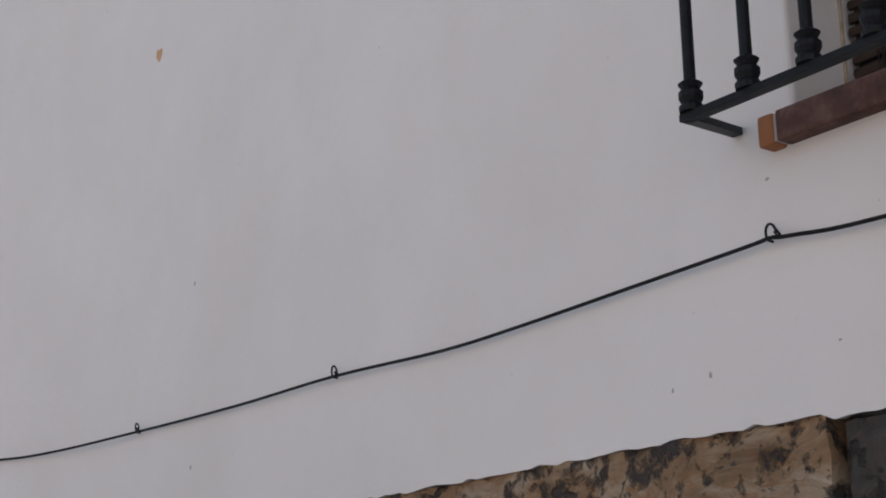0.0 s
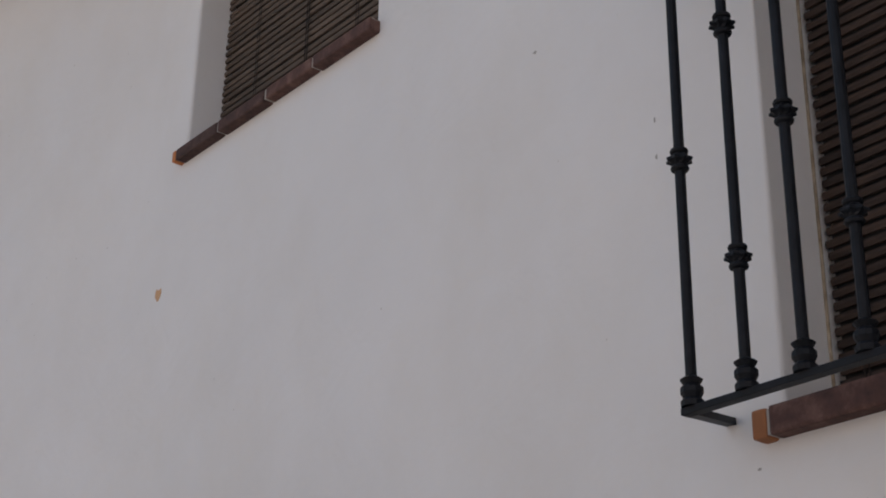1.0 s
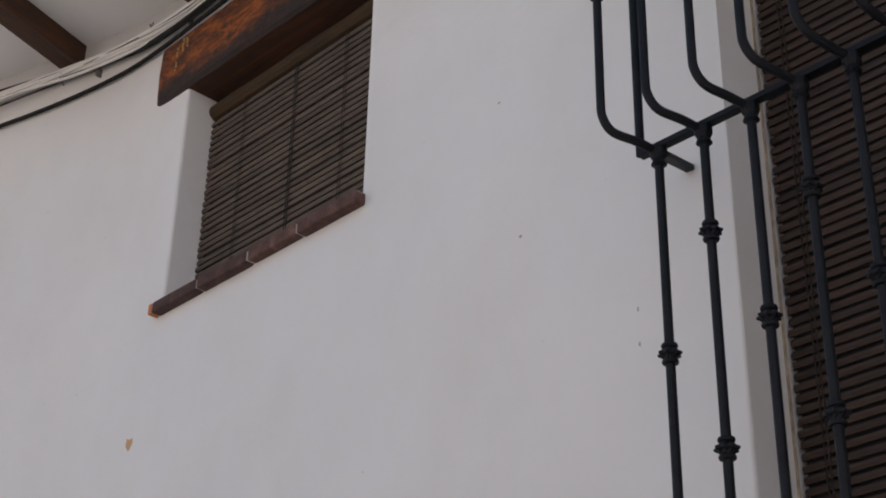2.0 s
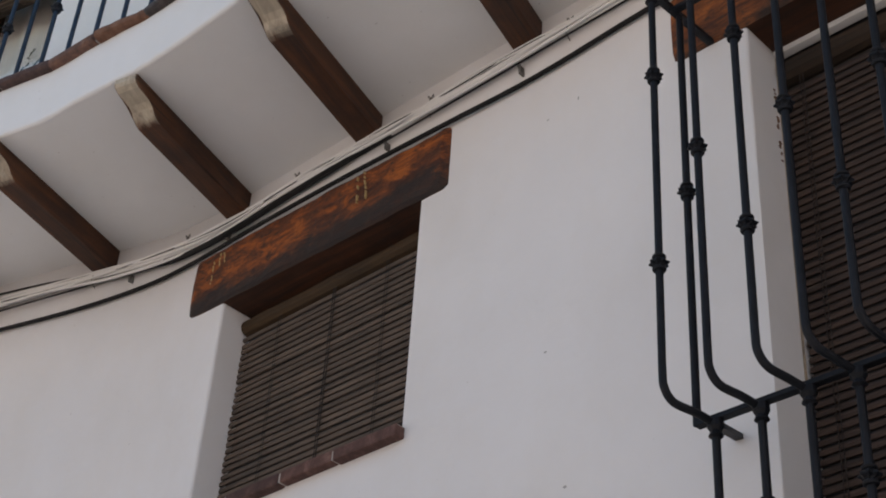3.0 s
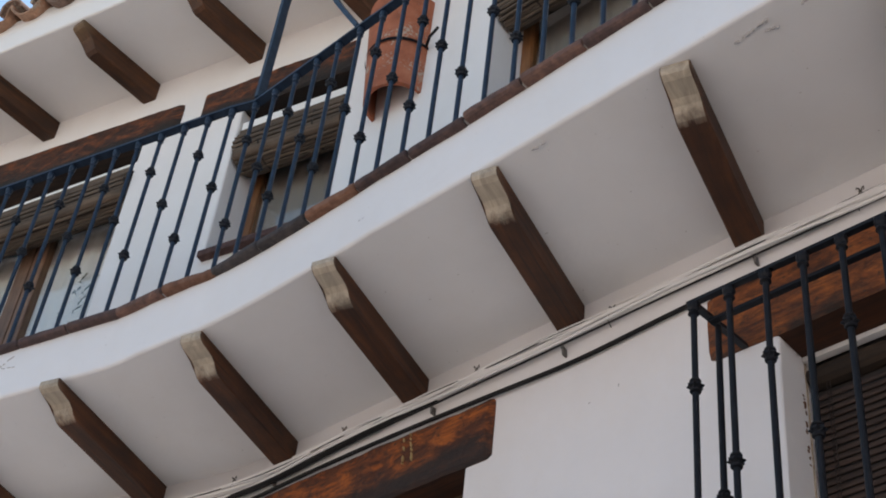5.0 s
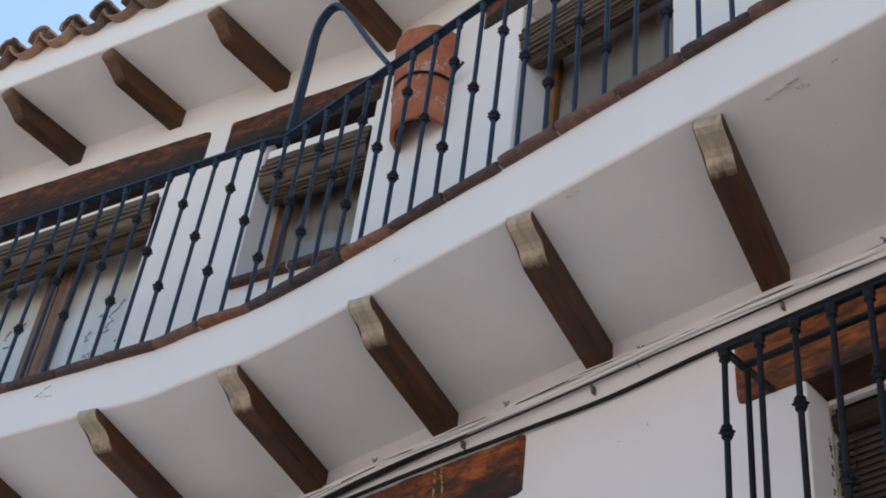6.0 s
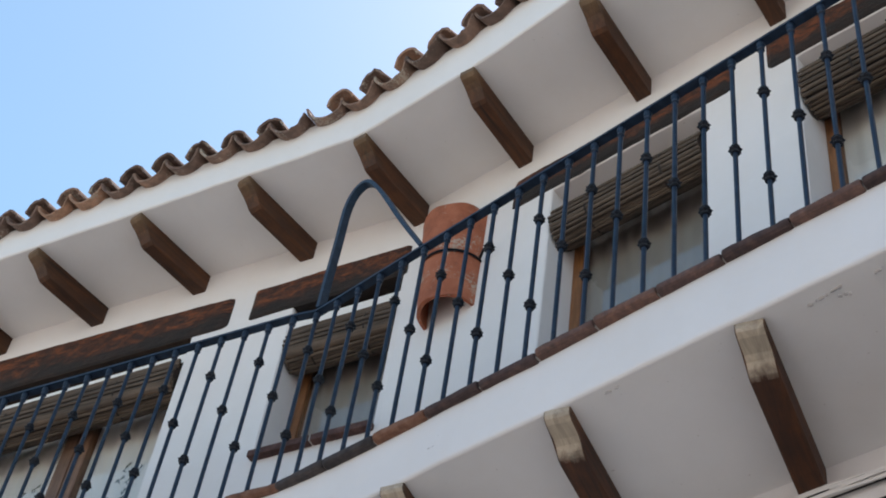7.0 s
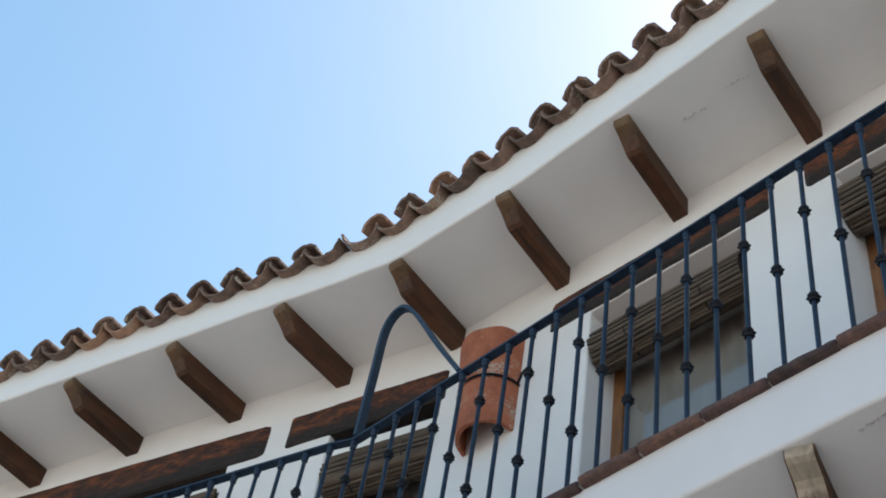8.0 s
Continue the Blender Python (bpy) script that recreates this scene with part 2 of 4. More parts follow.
M_CABLE_W = plaster("white_cable_sheath", (0.82, 0.80, 0.775), 0.3)
M_RENDER = plaster("grey_render", (0.56, 0.535, 0.515), 0.8)
M_CABLE_B = paint_metal("black_cable_sheath", (0.011, 0.010, 0.010), 0.8)
M_CLIP = paint_metal("galvanised_clip", (0.14, 0.13, 0.12), 0.6)
M_MORTAR = plaster("grey_mortar", (0.40, 0.365, 0.335), 0.9)
M_RUST, _nt, _b = mat("rust_stain", (0.17, 0.085, 0.045), 0.9)
M_DRIP, _nt, _b = mat("pale_plaster_drip", (0.50, 0.36, 0.17), 0.9)
# near-black colour that stands in for shade in rooms and slat gaps
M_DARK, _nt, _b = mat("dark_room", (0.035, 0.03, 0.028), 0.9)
M_TAN = wood("weathered_tan_wood", (0.060, 0.042, 0.030), (0.165, 0.118, 0.085), "X", 0.9)
M_CORD = paint_metal("blind_cord", (0.030, 0.022, 0.018), 0.8)
M_CURTAIN = plaster("curtain_cloth", (0.86, 0.82, 0.78), 0.5)
# grey for the sheet added behind windows 4 and 5 to tone their panes
M_PANE_TONE = plaster("grey_curtain_cloth", (0.33, 0.295, 0.27), 0.4)
M_SPRIG, _nt, _b = mat("dark_sprig", (0.10, 0.10, 0.075), 0.9)
M_CHIP, _nt, _b = mat("orange_chip", (0.62, 0.36, 0.20), 0.9)
M_FLAKE, _nt, _b = mat("flaked_paint", (0.52, 0.50, 0.49), 0.9)
M_MARK, _nt, _b = mat("wall_mark", (0.40, 0.38, 0.36), 0.9)


def glass_mat():
    m, nt, b = mat("window_glass", (0.94, 0.94, 0.93), 0.03)
    b.inputs["Transmission Weight"].default_value = 1.0
    b.inputs["IOR"].default_value = 1.45
    return m


M_GLASS = glass_mat()


def stone_mat(name, cols, spots, rust):
    """Pitted ashlar: bedded tone, rusty stains, pale crumbled areas and dark pits of two sizes."""
    m, nt, b = mat(name, cols[0], 0.92)
    v = coords(nt)
    n1 = noise_tex(nt, coords(nt, (1, 1, 1.8)), 6, 9, 0.7, 1.0)
    col = ramp(nt, n1, [(0.28, cols[0]), (0.48, cols[1]), (0.68, cols[2])])
    n3 = noise_tex(nt, coords(nt, (1, 1, 2.2)), 15, 6, 0.7, 0.8)
    col = mix(nt, ramp(nt, n3, [(0.55, (0, 0, 0)), (0.66, (0.75, 0.75, 0.75))]), col, rust)
    big = noise_tex(nt, v, 3.1, 3, 0.5)
    n2 = noise_tex(nt, v, 25, 5, 0.6, 0.2)
    add = nt.nodes.new("ShaderNodeMath")
    add.operation = "MULTIPLY_ADD"
    add.inputs[1].default_value = 0.45
    nt.links.new(big, add.inputs[0])
    nt.links.new(n2, add.inputs[2])
    pit = ramp(nt, add.outputs[0], [(0.73, (0, 0, 0)), (0.83, (0.95, 0.95, 0.95))])
    col = mix(nt, pit, col, spots)
    n4 = noise_tex(nt, v, 48, 4, 0.65)
    small = ramp(nt, n4, [(0.60, (0, 0, 0)), (0.66, (0.85, 0.85, 0.85))])
    col = mix(nt, small, col, tuple(1.4 * c for c in spots))
    nt.links.new(col, b.inputs["Base Color"])
    n = bump(nt, b, n1, 0.8, 0.03)
    deep = node(nt, "ShaderNodeBump", Strength=0.9, Distance=0.02)
    deep.invert = True
    nt.links.new(pit, deep.inputs["Height"])
    nt.links.new(n.outputs[0], deep.inputs["Normal"])
    nt.links.new(deep.outputs[0], b.inputs["Normal"])
    return m


M_STONE = stone_mat("ochre_stone", [(0.15, 0.085, 0.045), (0.32, 0.20, 0.115), (0.50, 0.41, 0.31)], (0.045, 0.036, 0.034), (0.30, 0.13, 0.05))
M_STONE_D = stone_mat("grey_stone", [(0.035, 0.031, 0.028), (0.062, 0.055, 0.048), (0.11, 0.092, 0.078)], (0.03, 0.026, 0.024), (0.11, 0.075, 0.05))


def paving_mat():
    m, nt, b = mat("street_paving", (0.34, 0.31, 0.27), 0.9)
    v = coords(nt)
    n = noise_tex(nt, v, 3, 6, 0.6)
    nt.links.new(ramp(nt, n, [(0.3, (0.29, 0.275, 0.25)), (0.7, (0.44, 0.42, 0.39))]), b.inputs["Base Color"])
    bump(nt, b, noise_tex(nt, v, 40, 4, 0.6), 0.4, 0.01)
    return m


M_PAVING = paving_mat()

# ---------- plan ----------
BEND = 0.2263          # turn of the facade to the left of the bend
XK = -3.512            # where the upper walls meet
M_R = Matrix.Identity(4)                                        # local x along the wall, y into the house
M_L = Matrix.Translation((XK, 0, 0)) @ Matrix.Rotation(BEND, 4, "Z")
Z_SOFFIT, Z_EAVE = 4.807, 7.476
RISE = 0.022           # the balcony edge climbs along the straight wall


# ---------- mesh helpers ----------
def part(name, bm, material, parent=None, label="", m=None, smooth=False):
    bmesh.ops.recalc_face_normals(bm, faces=bm.faces)
    me = bpy.data.meshes.new(name)
    bm.to_mesh(me)
    bm.free()
    for mt in (material if isinstance(material, (list, tuple)) else [material]):
        me.materials.append(mt)
    if smooth:
        me.shade_smooth()
    ob = new(name, me)
    if parent:
        ob.parent = parent
    if m is not None:
        ob.matrix_basis = m
    if label:
        ob["label"] = label
    return ob


def again(ob, m, parent=None, name=None):
    """Another object on the same mesh."""
    o = new(name or ob.name.split(".")[0], ob.data)
    o.parent = parent if parent else ob.parent
    o.matrix_basis = m
    return o


def thing(name, label, category, group="", kind="", m=None):
    e = new(name)
    e.empty_display_size = 0.05
    if m is not None:
        e.matrix_basis = m
    return tagged(e, label, category, group, kind)


def box(bm, x0, x1, y0, y1, z0, z1, bevel=0.0, mi=0):
    vs = [bm.verts.new((x, y, z)) for x in (x0, x1) for y in (y0, y1) for z in (z0, z1)]
    idx = [(0, 1, 3, 2), (4, 6, 7, 5), (0, 4, 5, 1), (2, 3, 7, 6), (0, 2, 6, 4), (1, 5, 7, 3)]
    fs = [bm.faces.new([vs[i] for i in f]) for f in idx]
    for f in fs:
        f.material_index = mi
    if bevel:
        es = {e for f in fs for e in f.edges}
        bmesh.ops.bevel(bm, geom=list(es), offset=bevel, segments=2, affect="EDGES", profile=0.6)
    return vs


def rings(bm, sections, closed=True, caps=True):
    """Skin a list of equal-length rings of points."""
    rs = [[bm.verts.new(p) for p in sec] for sec in sections]
    n = len(rs[0])
    for a, b in zip(rs, rs[1:]):
        for i in range(n if closed else n - 1):
            bm.faces.new((a[i], a[(i + 1) % n], b[(i + 1) % n], b[i]))
    if caps and closed:
        bm.faces.new(list(reversed(rs[0])))
        bm.faces.new(rs[-1])
    return rs


def lathe(bm, profile, n=12, centre=(0, 0)):
    """profile: radius, height."""
    rings(bm, [[(centre[0] + r * math.cos(2 * math.pi * i / n), centre[1] + r * math.sin(2 * math.pi * i / n), z) for i in range(n)] for r, z in profile])


def tube(bm, pts, r, n=8):
    pts = [Vector(p) for p in pts]
    secs = []
    side = None
    for i, p in enumerate(pts):
        d = (pts[min(i + 1, len(pts) - 1)] - pts[max(i - 1, 0)]).normalized()
        if side is None:
            side = d.orthogonal()
        side = (side - d * side.dot(d)).normalized()
        up = side.cross(d)
        secs.append([p + (side * math.cos(2 * math.pi * k / n) + up * math.sin(2 * math.pi * k / n)) * r for k in range(n)])
    rings(bm, secs)


def smooth_line(pts, steps=6):
    """Catmull-Rom through the points."""
    p = [Vector(q) for q in pts]
    p = [2 * p[0] - p[1], *p, 2 * p[-1] - p[-2]]
    out = []
    for i in range(1, len(p) - 2):
        for k in range(steps):
            t = k / steps
            out.append(0.5 * (2 * p[i] + (p[i + 1] - p[i - 1]) * t + (2 * p[i - 1] - 5 * p[i] + 4 * p[i + 1] - p[i + 2]) * t * t
                              + (3 * p[i] - p[i - 1] - 3 * p[i + 1] + p[i + 2]) * t ** 3))
    out.append(p[-2])
    return out


def wall(name, m, u0, u1, z0, z1, openings, label, thick=0.42, material=M_WALL, bevel=0.010, bend=None):
    """A wall with its front on local y = 0, and openings (ua, ub, za, zb) right through it. bend: u where a gradual turn begins, its length and angle."""
    us = sorted({u0, u1, *(o[0] for o in openings), *(o[1] for o in openings)})
    zs = sorted({z0, z1, *(o[2] for o in openings), *(o[3] for o in openings)})
    if bend:
        us = sorted({*us, *(bend[0] - bend[1] * k / 12 for k in range(13))})
    us = [u for u in us if u0 <= u <= u1]
    bm = bmesh.new()
    grid = {}

    def v(i, j, back):
        if (i, j, back) not in grid:
            x, y = plan(us[i], -thick if back else 0.0, bend)
            grid[i, j, back] = bm.verts.new((x, y, zs[j]))
        return grid[i, j, back]

    def solid(i, j):
        if not (0 <= i < len(us) - 1 and 0 <= j < len(zs) - 1):
            return False
        cu, cz = (us[i] + us[i + 1]) / 2, (zs[j] + zs[j + 1]) / 2
        return not any(o[0] < cu < o[1] and o[2] < cz < o[3] for o in openings)

    rim = []
    for i in range(len(us) - 1):
        for j in range(len(zs) - 1):
            if not solid(i, j):
                continue
            for b in (False, True):
                bm.faces.new((v(i, j, b), v(i + 1, j, b), v(i + 1, j + 1, b), v(i, j + 1, b)))
            for di, dj, a, c in ((-1, 0, (i, j), (i, j + 1)), (1, 0, (i + 1, j), (i + 1, j + 1)), (0, -1, (i, j), (i + 1, j)), (0, 1, (i, j + 1), (i + 1, j + 1))):
                if not solid(i + di, j + dj):
                    bm.faces.new((v(*a, False), v(*c, False), v(*c, True), v(*a, True)))
                    if 0 <= i + di < len(us) - 1 and 0 <= j + dj < len(zs) - 1:
                        rim.append((v(*a, False), v(*c, False)))
    es = [e for e in (bm.edges.get(p) for p in rim) if e]
    if bevel and es:
        bmesh.ops.bevel(bm, geom=es, offset=bevel, segments=3, affect="EDGES", profile=0.5)
    for f in bm.faces:
        f.smooth = bool(bend) and max(v.co.x for v in f.verts) < bend[0] + 0.01 and f.calc_area() > 0 and abs(f.normal.z) < 0.1
    ob = part(name, bm, material, m=m)
    return tagged(ob, label, "wall", kind="structure")


def plan(u, off, bend):
    """Plan point u metres along a wall and off metres in front of it, where the wall turns gradually."""
    if not bend or u >= bend[0]:
        return (u, -off)
    start, length, angle = bend
    d = min(start - u, length)
    steps = 24
    x, y = start, 0.0
    for k in range(steps):
        a = angle * (d * (k + 0.5) / steps) / length
        x, y = x - math.cos(a) * d / steps, y - math.sin(a) * d / steps
    a = angle * d / length
    rest = start - u - d
    x, y = x - math.cos(a) * rest, y - math.sin(a) * rest
    return (x + off * math.sin(a), y - off * math.cos(a))


# ---------- the large structure ----------
W1 = (-1.400, -0.40, 2.275, 4.40)    # grille window
W2 = (-3.472, -2.557, 3.575, 4.40)    # shuttered window by the bend
W5 = (-2.652, -1.850, 5.16, 7.04)
W6 = (-1.385, -0.45, 5.16, 7.04)
W3 = (-2.75, -1.268, 5.16, 7.05)     # along the bent wall
W4 = (-0.655, -0.035, 6.024, 7.00)
STONE = (-3.3, 0.4, 1.25, 1.838)
LOW_BEND = (-3.56, 0.40, 0.262)
wall("wall_lower", M_R, -9.6, 4.5, 0.0, 4.95, [W1, W2, STONE], "white plastered house wall with worn uneven surface, bending gently", bend=LOW_BEND)
wall("wall_upper", M_R, XK, 4.5, 4.95, 7.70, [W5, W6], "white plastered upper wall behind the balcony")
wall("wall_upper_bent", M_L, -6.5, 0.0, 4.95, 7.70, [W3, W4], "white plastered upper wall beyond the bend")

bm = bmesh.new()
box(bm, -60, 60, -60, 60, -0.4, 0.0)
tagged(part("ground", bm, M_PAVING), "pale worn street paving below the house", "ground", kind="structure")
# added out of view: grey wall that returns sunlight to the facade
bm = bmesh.new()
box(bm, -30, 3.5, -9.4, -9.0, 0.0, 6.5)
tagged(part("wall_opposite", bm, M_RENDER), "unseen plain pale grey wall added to bounce sunlight onto the facade", "wall", kind="structure")
# added out of view: angled white wall that bounces sun onto the reveals
bm = bmesh.new()
box(bm, 0.0, 11.0, -0.4, 0.0, 0.0, 7.5)
tagged(part("wall_street_bend", bm, M_WALL, m=Matrix.Translation((3.5, -9.0, 0)) @ Matrix.Rotation(radians(48), 4, "Z")), "unseen plain white wall added to bounce sunlight into the window reveals", "wall", kind="structure")
# unseen near-black wall added so the rooms stay dark
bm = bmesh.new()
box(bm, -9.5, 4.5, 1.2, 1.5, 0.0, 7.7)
tagged(part("wall_inner", bm, M_DARK), "unseen near-black wall added to keep the rooms dark", "wall", kind="structure")


# ---------- balcony, eaves, roof ----------
def slab(name, outer, inner, z0, z1, material, parent=None, label="", bevel=0.012, rise=0.0):
    bm = bmesh.new()
    lo = [bm.verts.new((x, y, z0)) for x, y in outer + inner]
    hi = [bm.verts.new((x, y, z1 + (lift(x) if rise < 0 else rise * max(x + 2.6, 0.0)))) for x, y in outer + inner]
    n = len(lo)
    for i in range(n):
        bm.faces.new((lo[i], lo[(i + 1) % n], hi[(i + 1) % n], hi[i]))
    bm.faces.new(lo)
    bm.faces.new(list(reversed(hi)))
    ob = part(name, bm, material, parent, label)
    if bevel:
        mod = ob.modifiers.new("worn_edges", "BEVEL")
        mod.width, mod.segments, mod.limit_method, mod.angle_limit = bevel, 3, "ANGLE", radians(50)
    return ob


def walk_line(pts, step, start=0.0):
    """Points at even steps along a plan line: place and direction."""
    out, want, done = [], start, 0.0
    for (ax, ay), (bx, by) in zip(pts, pts[1:]):
        d = math.hypot(bx - ax, by - ay)
        while want <= done + d:
            f = (want - done) / d
            out.append((ax + (bx - ax) * f, ay + (by - ay) * f, math.atan2(by - ay, bx - ax)))
            want += step
        done += d
    return out


def lift(x):
    """The eave stands a little higher along the straight wall."""
    return 0.05 * min(max((x + 3.75) / 0.6, 0.0), 1.0)


def on_left(s, off):
    """A plan point s metres along the bent wall and off metres in front of it."""
    p = M_L @ Vector((-s, -off, 0))
    return (p.x, p.y)


INNER = [on_left(6.4, -0.2), on_left(0.0, -0.2), (4.4, 0.2)]
EDGE_B = [(4.4, -0.80), (-2.6, -0.656), (-3.12, -0.652), (-3.24, -0.657), (-3.36, -0.678), on_left(0.32, 0.655), on_left(6.4, 0.655)]
balcony = thing("balcony", "white plastered balcony floor slab edged with clay tiles", "balcony")
def wavy(pts, step, amount, seed):
    """The same outline by hand: small steps with a little waviness."""
    out = [pts[0]]
    for x, y, a in walk_line(pts, step, step):
        d = amount * (noise.noise(Vector((x * 2.3, y, seed))) + 0.5 * noise.noise(Vector((x * 9, y, seed))))
        out.append((x - math.sin(a) * d, y + math.cos(a) * d))
    return out + [pts[-1]]


slab("slab", wavy(EDGE_B, 0.09, 0.006, 3.1), INNER, Z_SOFFIT, 5.045, M_SOFFIT, balcony, rise=RISE)

# unseen clay floor, added so less light bounces from the slab to the eave
FLOOR_B = [(4.3, -0.70), (-2.6, -0.56), (-3.12, -0.56), (-3.30, -0.58), on_left(0.32, 0.56), on_left(6.3, 0.56)]
slab("floor_tiles", FLOOR_B, [on_left(6.3, 0.004), on_left(0.0, 0.004), (4.3, -0.004)], 5.02, 5.062, M_BALCONY_FLOOR, balcony, "unseen dull red clay floor added to cut light bounced up to the eave", rise=RISE)

EDGE_E = [(4.4, -0.80), (-1.33, -0.607), (-2.75, -0.533), (-3.40, -0.534), (-3.50, -0.541), (-3.80, -0.606), on_left(0.85, 0.53), on_left(6.4, 0.53)]
eave = thing("eave", "white plastered eave soffit and fascia under the roof tiles", "eave")
slab("soffit", wavy(EDGE_E, 0.09, 0.005, 7.7), INNER, Z_EAVE, 7.722, M_SOFFIT, eave, rise=-1.0)


def beam_mesh(bm, width, height, length, nose, curve):
    """Local -y points out of the wall; the top lies on z = 0, the right side on x = 0."""
    prof = [(0.06, 0.0), (-length, 0.0)] + [(-length + a * nose, -b * height) for a, b in curve] + [(0.06, -height)]
    left = [bm.verts.new((-width, y, z)) for y, z in prof]
    right = [bm.verts.new((0, y, z)) for y, z in prof]
    n = len(prof)
    for i in range(n):
        f = bm.faces.new((left[i], left[(i + 1) % n], right[(i + 1) % n], right[i]))
        if 1 <= i <= len(curve):
            f.material_index = 1
    bm.faces.new(left)
    bm.faces.new(list(reversed(right)))
    bmesh.ops.bevel(bm, geom=[e for e in bm.edges if abs(e.verts[0].co.x - e.verts[1].co.x) < 1e-6 and abs(e.verts[0].co.z + e.verts[1].co.z) > 1e-4], offset=0.004, segments=1, affect="EDGES")


OGEE = [(0.0, 0.20), (0.04, 0.32), (0.16, 0.42), (0.36, 0.46), (0.54, 0.51), (0.67, 0.63), (0.77, 0.82), (0.88, 0.95), (1.0, 1.0)]
first = None
TURN_B = math.atan2(0.18, 0.64)
spots = [(-4.055 - 0.63 * k, -0.125 - 0.15 * k) for k in range(4, 0, -1)] + [(-4.055, -0.125), (-3.418, 0), (-2.768, 0), (-2.093, 0), (-1.422, 0), (-0.75, 0), (-0.08, 0), (0.6, 0)]
for i, (x, y) in enumerate(spots):
    m = Matrix.Translation((x, y, Z_SOFFIT - 0.001)) @ Matrix.Rotation(TURN_B + 0.012 * math.sin(5.1 * i), 4, "Z")
    if first is None:
        bm = bmesh.new()
        beam_mesh(bm, 0.089, 0.090, 0.672, 0.155, OGEE)
        first = part("balcony_beam", bm, [M_BEAM, M_BEAM_END], m=m)
        tagged(first, "dark brown timber beam with bleached carved end under the balcony", "beam", "balcony beams")
    else:
        tagged(again(first, m), "dark brown timber beam with bleached carved end under the balcony", "beam", "balcony beams")

first = None
eave_spots = [(*on_left(s, 0.0), 0.03) for s in (4.0, 3.32, 2.645, 1.964, 1.285, 0.615)] + [(-3.46, 0.0, 0.07), (-2.798, 0, 0.10), (-2.116, 0, 0.11), (-1.413, 0, 0.11), (-0.72, 0, 0.11), (0.0, 0, 0.11)]
for i, (x, y, turn) in enumerate(eave_spots):
    m = Matrix.Translation((x, y, Z_EAVE - 0.001)) @ Matrix.Rotation(turn, 4, "Z")
    if first is None:
        bm = bmesh.new()
        beam_mesh(bm, 0.08, 0.122, 0.53, 0.135, [(0.0, 0.22), (0.12, 0.34), (0.34, 0.42), (0.52, 0.52), (0.70, 0.72), (0.84, 0.92), (1.0, 1.0)])
        first = part("eave_beam", bm, [M_RAFTER, M_RAFTER], m=m)
        tagged(first, "dark brown timber rafter end with carved tip under the eave", "beam", "eave beams")
    else:
        tagged(again(first, m), "dark brown timber rafter end with carved tip under the eave", "beam", "eave beams")

# ---------- railing ----------
railing = thing("balcony_railing", "blue-black wrought iron balcony railing with knotted balusters", "railing")
BAR_R, KNOT_R = 0.0088, 0.0205


def knot_mesh(r, h, name, material):
    """A forged collar: two rims and a ribbed belly."""
    bm = bmesh.new()
    k = r / 0.02
    n = 16
    prof = [(0.009, -0.5, 0), (0.0148, -0.46, 0), (0.0162, -0.38, 0), (0.0150, -0.30, 0), (0.0118, -0.25, 0), (0.0150, -0.14, 1), (0.0212, -0.05, 1), (0.0212, 0.05, 1), (0.0150, 0.14, 1), (0.0118, 0.25, 0), (0.0150, 0.30, 0), (0.0162, 0.38, 0), (0.0148, 0.46, 0), (0.009, 0.5, 0)]
    secs = []
    for rr, zz, lobed in prof:
        secs.append([(rr * k * (1 + 0.13 * lobed * (1 if i % 2 else -1)) * math.cos(2 * math.pi * i / n), rr * k * (1 + 0.13 * lobed * (1 if i % 2 else -1)) * math.sin(2 * math.pi * i / n), zz * h) for i in range(n)])
    rings(bm, secs)
    return part(name, bm, material)


def baluster_mesh(h):
    bm = bmesh.new()
    lathe(bm, [(BAR_R, 0.0), (BAR_R, h)], 8)
    lathe(bm, [(0.016, 0.0), (0.017, 0.012), (0.0135, 0.02), (0.0145, 0.03), (0.0092, 0.036)], 10)
    lathe(bm, [(0.0092, h - 0.045), (0.014, h - 0.04), (0.0115, h - 0.03), (0.0155, h - 0.018), (0.0155, h)], 10)
    return bm


def rail_z(x):
    return 6.120 + 0.036 * (x + 2.67) if x > -3.3 else 6.098 + 0.018 * (-3.3 - x)


COPING_TOP = 5.072
posts = []
for k in range(-6, 26):
    x = -2.637 + 0.12 * k
    posts.append((x, -0.605 - 0.023 * (x + 2.637), "double" if k % 2 == 0 else "single"))
for j in range(-1, 36):
    x, y = on_left(0.21 + 0.12 * j, 0.618)
    posts.insert(0, (x, y, "double" if j % 2 == 0 else "single"))
bal0 = knot0 = None
for x, y, style in posts:
    foot = COPING_TOP - 0.004 + RISE * max(x + 2.6, 0.0)
    m = Matrix.Translation((x, y, foot)) @ Matrix.Diagonal((1, 1, (rail_z(x) - foot) / 1.04, 1))
    if bal0 is None:
        b = bal0 = part("baluster", baluster_mesh(1.04), M_RAIL, railing, m=m, smooth=False)
    else:
        b = again(bal0, m, railing)
    for z in ((5.884, 5.425) if style == "double" else (5.655,)):
        km = m.inverted() @ Matrix.Translation((x, y, z))
        if knot0 is None:
            knot0 = knot_mesh(KNOT_R, 0.040, "knot", M_KNOT)
            knot0.parent, knot0.matrix_basis = b, km
        else:
            again(knot0, km, b, "knot")
bm = bmesh.new()
line = [(x, y, rail_z(x)) for x, y, _ in posts]
line = [Vector(p) for p in line]
secs = []
for i, p in enumerate(line):
    d = (line[min(i + 1, len(line) - 1)] - line[max(i - 1, 0)])
    n = Vector((-d.y, d.x, 0)).normalized() * 0.018
    secs.append([p + n, p + n + Vector((0, 0, 0.011)), p - n + Vector((0, 0, 0.011)), p - n])
rings(bm, secs)
